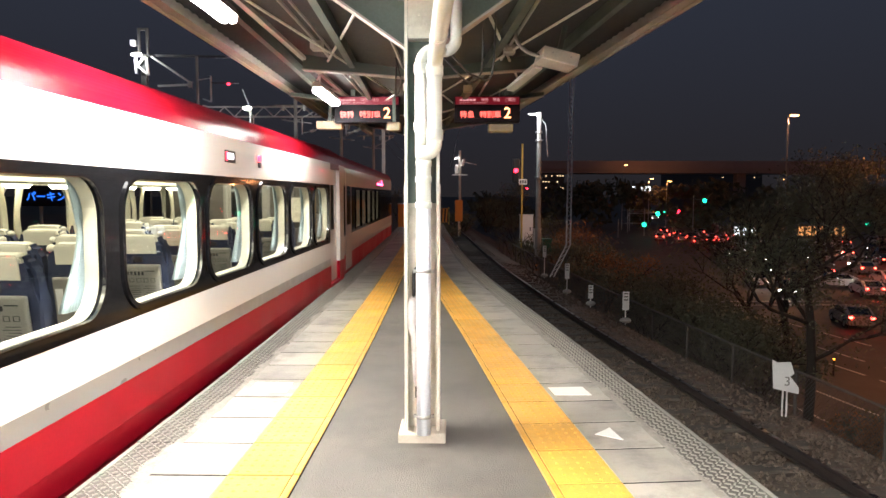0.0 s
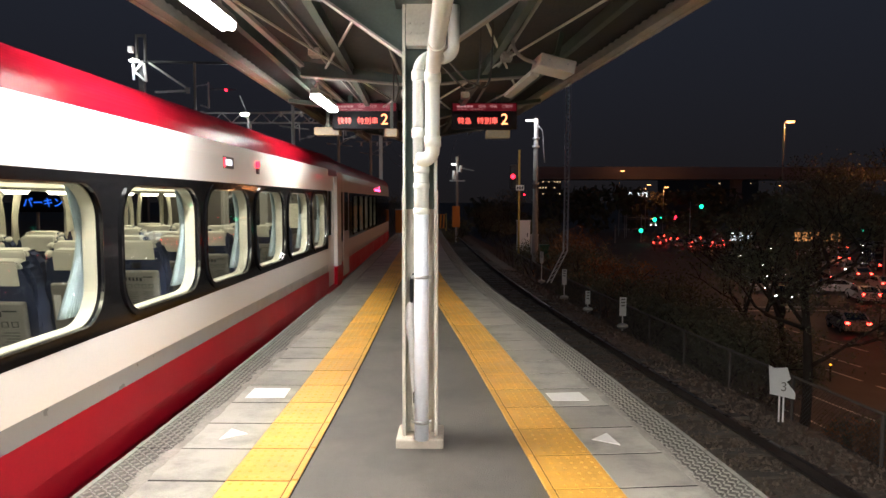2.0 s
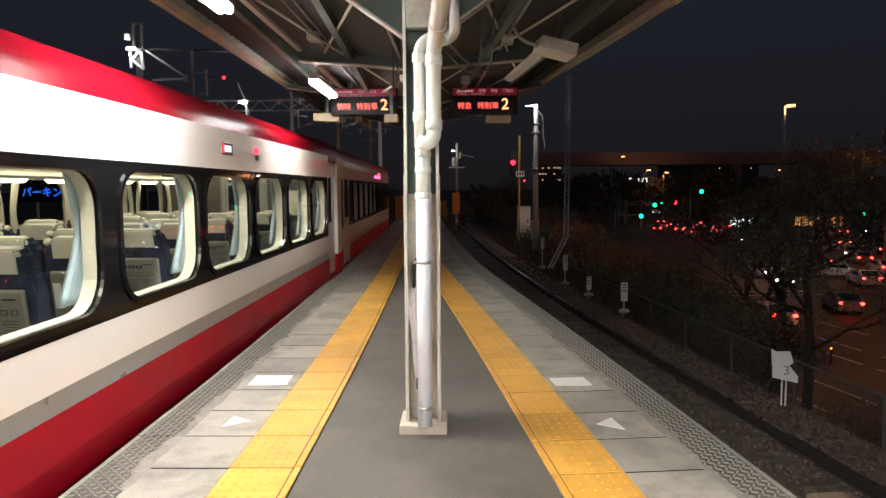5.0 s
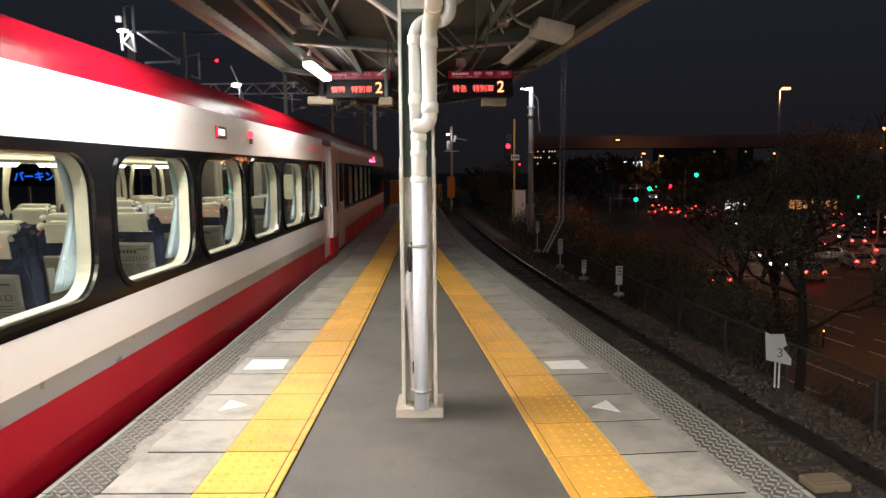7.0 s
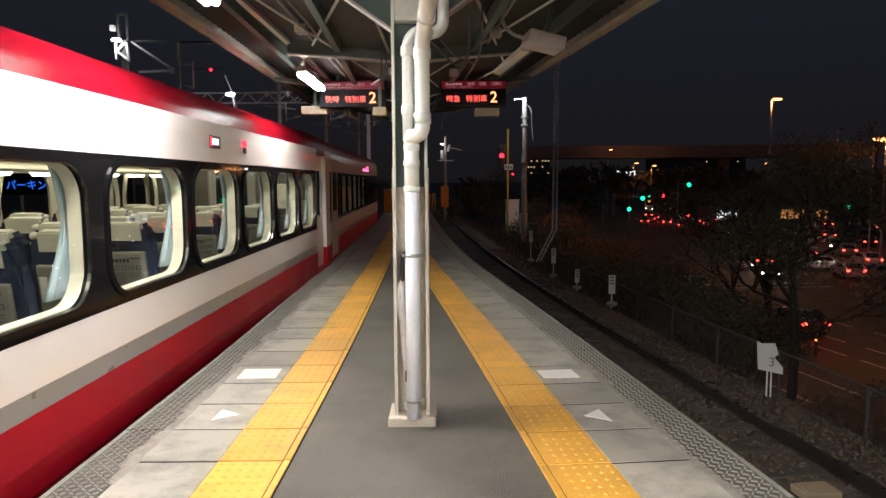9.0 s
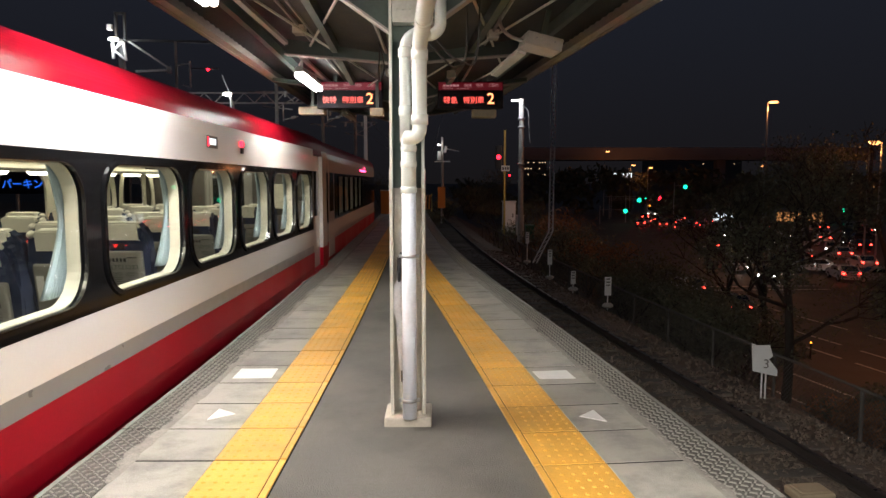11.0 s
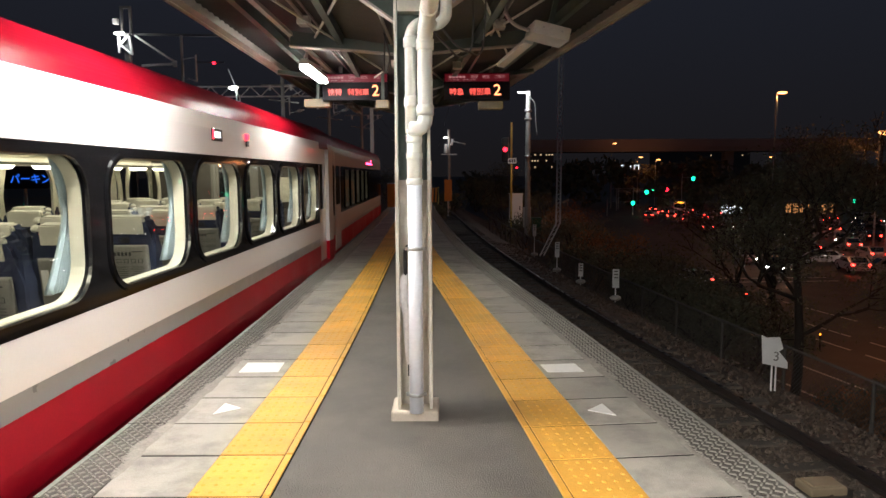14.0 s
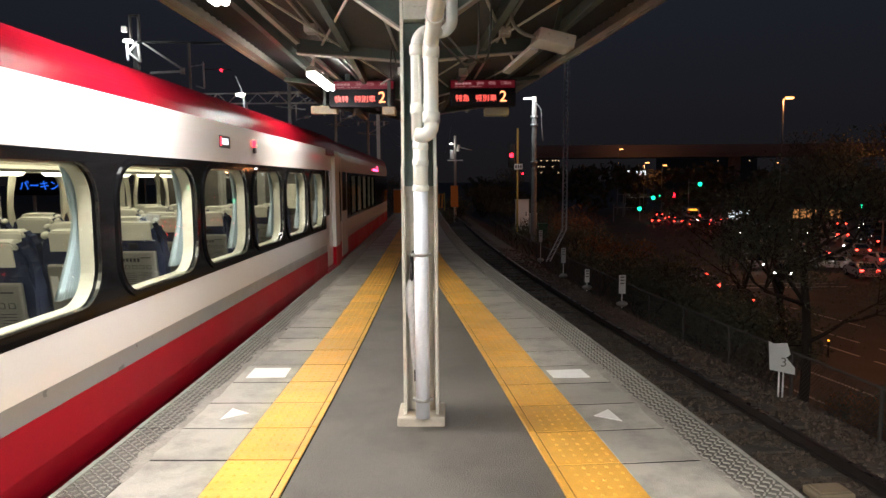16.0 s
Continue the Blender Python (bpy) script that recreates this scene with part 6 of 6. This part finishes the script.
def car_parts(kind="car", paint="car_silver", brake=True, bus=False):
    """A road vehicle that drives along +y, in its own space."""
    root = thing("bus" if bus else "car", "lit city bus on the road below" if bus else f"{paint[4:]} car on the road below with its lamps on", "bus" if bus else "car", group="" if bus else "cars on the road")
    if bus:
        side = [(-4.5, 0.35), (4.5, 0.35), (4.5, 1.3), (4.35, 2.95), (4.1, 3.1), (-4.3, 3.1), (-4.5, 2.9)]
        w = 1.22
    else:
        side = [(-2.1, 0.30), (2.1, 0.30), (2.15, 0.62), (1.95, 0.80), (1.15, 0.90), (0.55, 1.40), (-1.05, 1.46), (-1.95, 1.02), (-2.13, 0.92)]
        w = 0.85
    bm = B()
    a = [bm.verts.new((-w, y, z)) for y, z in side]
    b = [bm.verts.new((w, y, z)) for y, z in side]
    bm.faces.new(a)
    bm.faces.new(b[::-1])
    for i in range(len(a)):
        j = (i + 1) % len(a)
        bm.faces.new((a[j], a[i], b[i], b[j]))
    bmesh.ops.bevel(bm, geom=list(bm.edges), offset=0.07, segments=2, affect="EDGES")
    bmesh.ops.recalc_face_normals(bm, faces=bm.faces)
    part("body", bm, paint, root)
    bm = B()
    if bus:
        box(bm, -1.1, 1.1, 4.40, 4.47, 1.35, 2.55, 0.02)
    else:
        beam(bm, (0, -1.16, 1.42), (0, -1.93, 1.06), 0.03, 1.3, (1, 0, 0))
    part("rear_window" if not bus else "windscreen", bm, "car_glass", root)
    if not bus:
        bm = B()
        beam(bm, (0, 0.62, 1.38), (0, 1.10, 0.95), 0.03, 1.3, (1, 0, 0))
        part("windscreen", bm, "car_glass", root)
        for s in (-1, 1):
            bm = B()
            quad = [[bm.verts.new((s * xx, y, z)) for y, z in ((-1.45, 0.98), (0.80, 0.98), (0.45, 1.33), (-1.0, 1.38))] for xx in (w - 0.01, w + 0.006)]
            bm.faces.new(quad[0])
            bm.faces.new(quad[1])
            for i in range(4):
                bm.faces.new((quad[0][i], quad[0][(i + 1) % 4], quad[1][(i + 1) % 4], quad[1][i]))
            bmesh.ops.recalc_face_normals(bm, faces=bm.faces)
            part("side_window", bm, "car_glass", root)
    else:
        bm = B()
        box(bm, -0.8, 0.8, 4.44, 4.50, 2.62, 2.92)
        part("route_display", bm, "amber", root, "glowing amber route display")
        # emission on this panel stands in for lamplight falling on the front
        bm = B()
        box(bm, -1.0, 1.0, 4.40, 4.45, 0.6, 1.2)
        part("front_panel", bm, "far_window", root, "front panel with a glow of its own in place of lamplight")
    for s in (-1, 1):
        bm = B()
        bmesh.ops.create_uvsphere(bm, u_segments=10, v_segments=6, radius=0.115, matrix=pose(s * w * 0.78, -side[1][0] - 0.03, 0.85) @ Matrix.Diagonal((1.3, 0.5, 0.8, 1)))
        part("tail_lamp", bm, "tail_red" if brake else "red_lamp", root, "red tail lamp")
        bm = B()
        bmesh.ops.create_uvsphere(bm, u_segments=10, v_segments=6, radius=0.09, matrix=pose(s * w * 0.74, side[1][0] + 0.03, 0.68) @ Matrix.Diagonal((1.3, 0.5, 0.8, 1)))
        part("headlamp", bm, "head_white", root, "white headlamp")
        for y in ((-1.35, 1.35) if not bus else (-2.6, 3.0)):
            r = 0.32 if not bus else 0.48
            bm = B()
            rod(bm, (s * (w - 0.2), y, r), (s * (w + 0.02), y, r), r, seg=16)
            wheel = part("wheel", bm, "tyre", root)
            bm = B()
            rod(bm, (s * (w + 0.01), y, r), (s * (w + 0.03), y, r), r * 0.6, seg=12)
            part("rim", bm, "galvanised", wheel)
    return root


def road_and_city():
    # lane paint
    bm = B()
    for x0, gap in ((14.0, 9.0), (16.7, 5.2), (21.2, 3.4), (23.5, 5.0), (27.0, 6.0)):
        for y in np.arange(18, 62, gap):
            beam(bm, (x0 - 0.2 * (y - 32.5), y, ROAD - 0.03), (x0 - 0.2 * (y + gap * 0.72 - 32.5), y + gap * 0.72, ROAD - 0.03), 0.16, 0.012)
    for y in (57, 59.0):
        beam(bm, (12, y, ROAD - 0.03), (33, y + 1, ROAD - 0.03), 0.3, 0.012)
    ob = part("lane_paint", bm, "soil_line")
    tagged(ob, "worn white lane lines on the road", "road marking", kind="structure")
    # the last one is out of view, added to go with the fill light
    for x, y, z, arm in ((42.0, 90.0, 11.5, 0.25), (47.3, 200.0, 9.9, 0.3), (53.4, 195.0, 5.9, 0.3), (58.3, 195.0, 5.2, 0.3), (92.0, 200.0, 5.8, 0.3), (48.0, 78.0, 5.6, 0.3), (44.3, 70.0, 5.3, -1.3), (24.6, 26.0, 2.9, -1.2)):
        street_lamp(x, y, z, arm)
    for x, y, z, lit, reach in ((40.7, 150, -4.8, "green", -6.0), (45.0, 155, -2.6, "green", -3.4), (50.6, 170, -3.2, "red", -9.0), (57.2, 183, -2.7, "red", -14), (53.0, 178, -3.0, "green", -9.0), (88.0, 150, -4.5, "green", 8.0), (57.0, 160, 0.3, "green", -3.0)):
        traffic_light(x, y, z, lit, reach)
    # small amber markers at the kerb
    for x, y in ((32.0, 77.0), (19.1, 35.0)):
        root = thing("kerb_marker", "short post with an amber blinking lamp", "kerb marker", (x, y, ROAD - 0.04), group="kerb markers")
        bm = B()
        rod(bm, (0, 0, 0), (0, 0, 0.8), 0.05, seg=8)
        part("post", bm, "black", root)
        bm = B()
        bmesh.ops.create_uvsphere(bm, u_segments=10, v_segments=6, radius=0.055, matrix=pose(0, 0, 0.84))
        part("lamp", bm, "amber", root)
    # waiting cars
    paints = ("car_silver", "car_dark", "car_white")
    protos = [car_parts("car", p) for p in paints]
    rng = random.Random(4)
    queue = [(44.0, 128), (47.2, 131), (50.4, 133), (44.5, 138), (47.9, 143), (51.3, 141), (45.0, 150), (48.5, 154), (52.2, 152), (55.5, 160), (49.0, 166), (56.5, 146), (41.0, 141), (53.5, 121)]
    for k, p in enumerate(protos):
        p.matrix_world = pose(queue[k][0], queue[k][1], ROAD - 0.05, 0, 0, -12)
    for k, (x, y) in enumerate(queue[3:]):
        copy_thing(protos[k % 3], pose(x, y, ROAD - 0.05, 0, 0, -12 + rng.uniform(-4, 4)))
    for k, (x, y) in enumerate(((36.5, 80), (38.0, 88), (41.0, 94), (40.5, 102), (44.5, 104), (45.0, 112), (34.0, 71), (52.0, 118), (50.5, 96), (56, 104), (43, 84))):
        copy_thing(protos[(k + 1) % 3], pose(x, y, ROAD - 0.05, 0, 0, 165 + rng.uniform(-10, 10)))
    for k, (x, y, a) in enumerate(((39.5, 62, 75), (46, 66, 80))):
        copy_thing(protos[k % 3], pose(x, y, ROAD - 0.05, 0, 0, a))
    # more traffic on the wide crossing beyond the big tree
    taken = []
    while len(taken) < 30:
        y = rng.uniform(63, 135)
        x = y * rng.uniform(0.42, 0.62)
        if all(math.hypot(x - a, y - b) > 5.2 for a, b in taken + queue) and not (35 < x < 47 and y > 84):
            taken.append((x, y))
            copy_thing(protos[len(taken) % 3], pose(x, y, ROAD - 0.05, 0, 0, rng.choice((-12, 168, 150, 75))))
    # elevated road
    root = thing("elevated_road", "distant elevated concrete road with a parapet", "elevated road")
    bm = B()
    box(bm, 25, 130, 208, 222, 8.0, 10.2)
    part("deck", bm, "concrete_far", root)
    bm = B()
    box(bm, 25, 130, 207.5, 208, 9.2, 11.6)
    part("parapet", bm, "concrete_far", root)
    for x in (84, 118):
        bm = B()
        box(bm, x, x + 2.5, 211, 214, ROAD - 0.05, 8.0)
        part("pier", bm, "concrete_far", root)
    # far buildings
    for x, y, w, h, nx, nz, mat, label in ((32.3, 235, 7.6, 12.85, 8, 3, "far_window", "distant dark apartment block with small lit windows"), (73.6, 280, 7.6, 9.0, 5, 1, "white_lit", "distant dark shop building with a lit white sign"), (-40, 160, 30, 9, 4, 2, "far_window", "distant dark building behind the train"), (110, 300, 40, 16, 6, 2, "far_window", "distant dark block with few lit windows"), (73, 140, 10, -0.6, 7, 1, "shop_glow", "low roadside shop with orange lit windows"), (60, 146, 5, -1.0, 3, 1, "white_lit", "low roadside shop with white lit windows")):
        root = thing("building", label, "building", (x, y, ROAD - 0.05), group="distant buildings")
        bm = B()
        box(bm, -w / 2, w / 2, 0, 10, 0, h + 3.5)
        part("wall", bm, "dark_wall", root)
        bm = B()
        box(bm, -w / 2 - 0.3, w / 2 + 0.3, -0.3, 10.3, h + 3.5, h + 3.9)
        part("roof", bm, "dark_wall", root)
        rng = random.Random(int(x) + 7)
        for i in range(nx):
            for j in range(nz):
                cx, cz = -w / 2 + (i + 0.5) * w / nx, h + 2.6 - j * 2.0
                if mat == "far_window" and rng.random() < 0.3:
                    continue
                bm = B()
                ww = 0.2 if mat == "far_window" else w / nx * 0.36
                box(bm, cx - ww, cx + ww, -0.08, 0.02, cz - (0.2 if mat == "far_window" else 0.9), cz + (0.2 if mat == "far_window" else 0.9))
                part("window", bm, mat, root)


def moving_cars():
    """Cars that drive, and the bus; keyed in motions()."""
    made = [car_parts("car", "car_white"), car_parts("car", "car_dark"), car_parts("car", "car_silver"), car_parts("car", "car_silver"), car_parts("bus", "car_white", bus=True)]
    return made

plat = platform()
canopy()
pillar()
downpipes()
umbrella()
for k, (tx, ty) in enumerate(LEFT_TUBES):
    tube_lamp(tx, ty, k < 4, k)
# fittings for the added right-hand tubes, all out of view
for tx, ty in RIGHT_FILL_TUBES:
    tube_lamp(tx, ty, True, 0)
lamp_rail(-1.58, -7, 14.5, TUBE_Z + 0.16)
train()
track()
ground()
departure_board(-1.685, ("快特", "特別車"), "led_red", "black departure board with a maroon header and red glowing characters")
departure_board(-0.025, ("特急", "特別車"), "led_red", "black departure board with a maroon header and red glowing characters")
for sx, sy, sz, sw in ((-1.78, 9.9, 2.47, 0.36), (0.62, 9.9, 2.43, 0.34), (-0.85, 9.6, 2.42, 0.18)):
    speaker_box(sx, sy, sz, sw)
side_fitting()
canopy_fittings()
loose_cables()
trackside()
balise()
fence()
lattice_mast()
line_gear()
platform_end()
overhead_left()
plants()
road_and_city()
drivers_list = moving_cars()
paving(plat)


def motions():
    z = ROAD - 0.05
    white, dark, silver, second, bus = drivers_list
    walk(white, [(t, pose(x, y, z, 0, 0, a)) for t, x, y, a in ((0, 20.2, 13.5, 0), (3, 20.3, 34.4, 0), (4, 20.5, 40.6, 0), (5.2, 21.0, 47, 0), (6.5, 20.6, 52.5, 0), (7.5, 20.2, 54.5, 0), (9, 20.0, 55.2, 0), (16, 20.0, 55.6, 0))])
    walk(dark, [(t, pose(x, y, z, 0, 0, a)) for t, x, y, a in ((0, 21.0, -14, 0), (4, 21.0, 8, 0), (6.5, 21.2, 25, 0), (8, 21.4, 35, 0), (9, 21.2, 41, 0), (10.2, 20.4, 45.5, 0), (12, 19.7, 48.5, 0), (16, 19.7, 48.9, 0))])
    walk(silver, [(t, pose(x, y, z, 0, 0, a)) for t, x, y, a in ((0, 68, -18, 28), (11, 46, 18, 28), (13.5, 36.5, 33, 28), (14.8, 28, 46, 28), (15.3, 24.5, 53, 26), (16, 20.5, 61.5, 24))])
    walk(second, [(t, pose(x, y, z, 0, 0, a)) for t, x, y, a in ((0, 27.8, 49, -12), (4, 27.9, 49.2, -12), (5.2, 28.3, 51, -12), (6.5, 29.2, 55, -12), (9, 33, 72, -12), (12, 39, 100, -12), (16, 41, 112, -12))])
    walk(bus, [(t, pose(x, y, z, 0, 0, a)) for t, x, y, a in ((0, 74, 262, 168), (8, 63, 215, 168), (11.5, 56, 182, 168), (14.5, 51, 152, 168), (16, 50.4, 148, 168))])


motions()
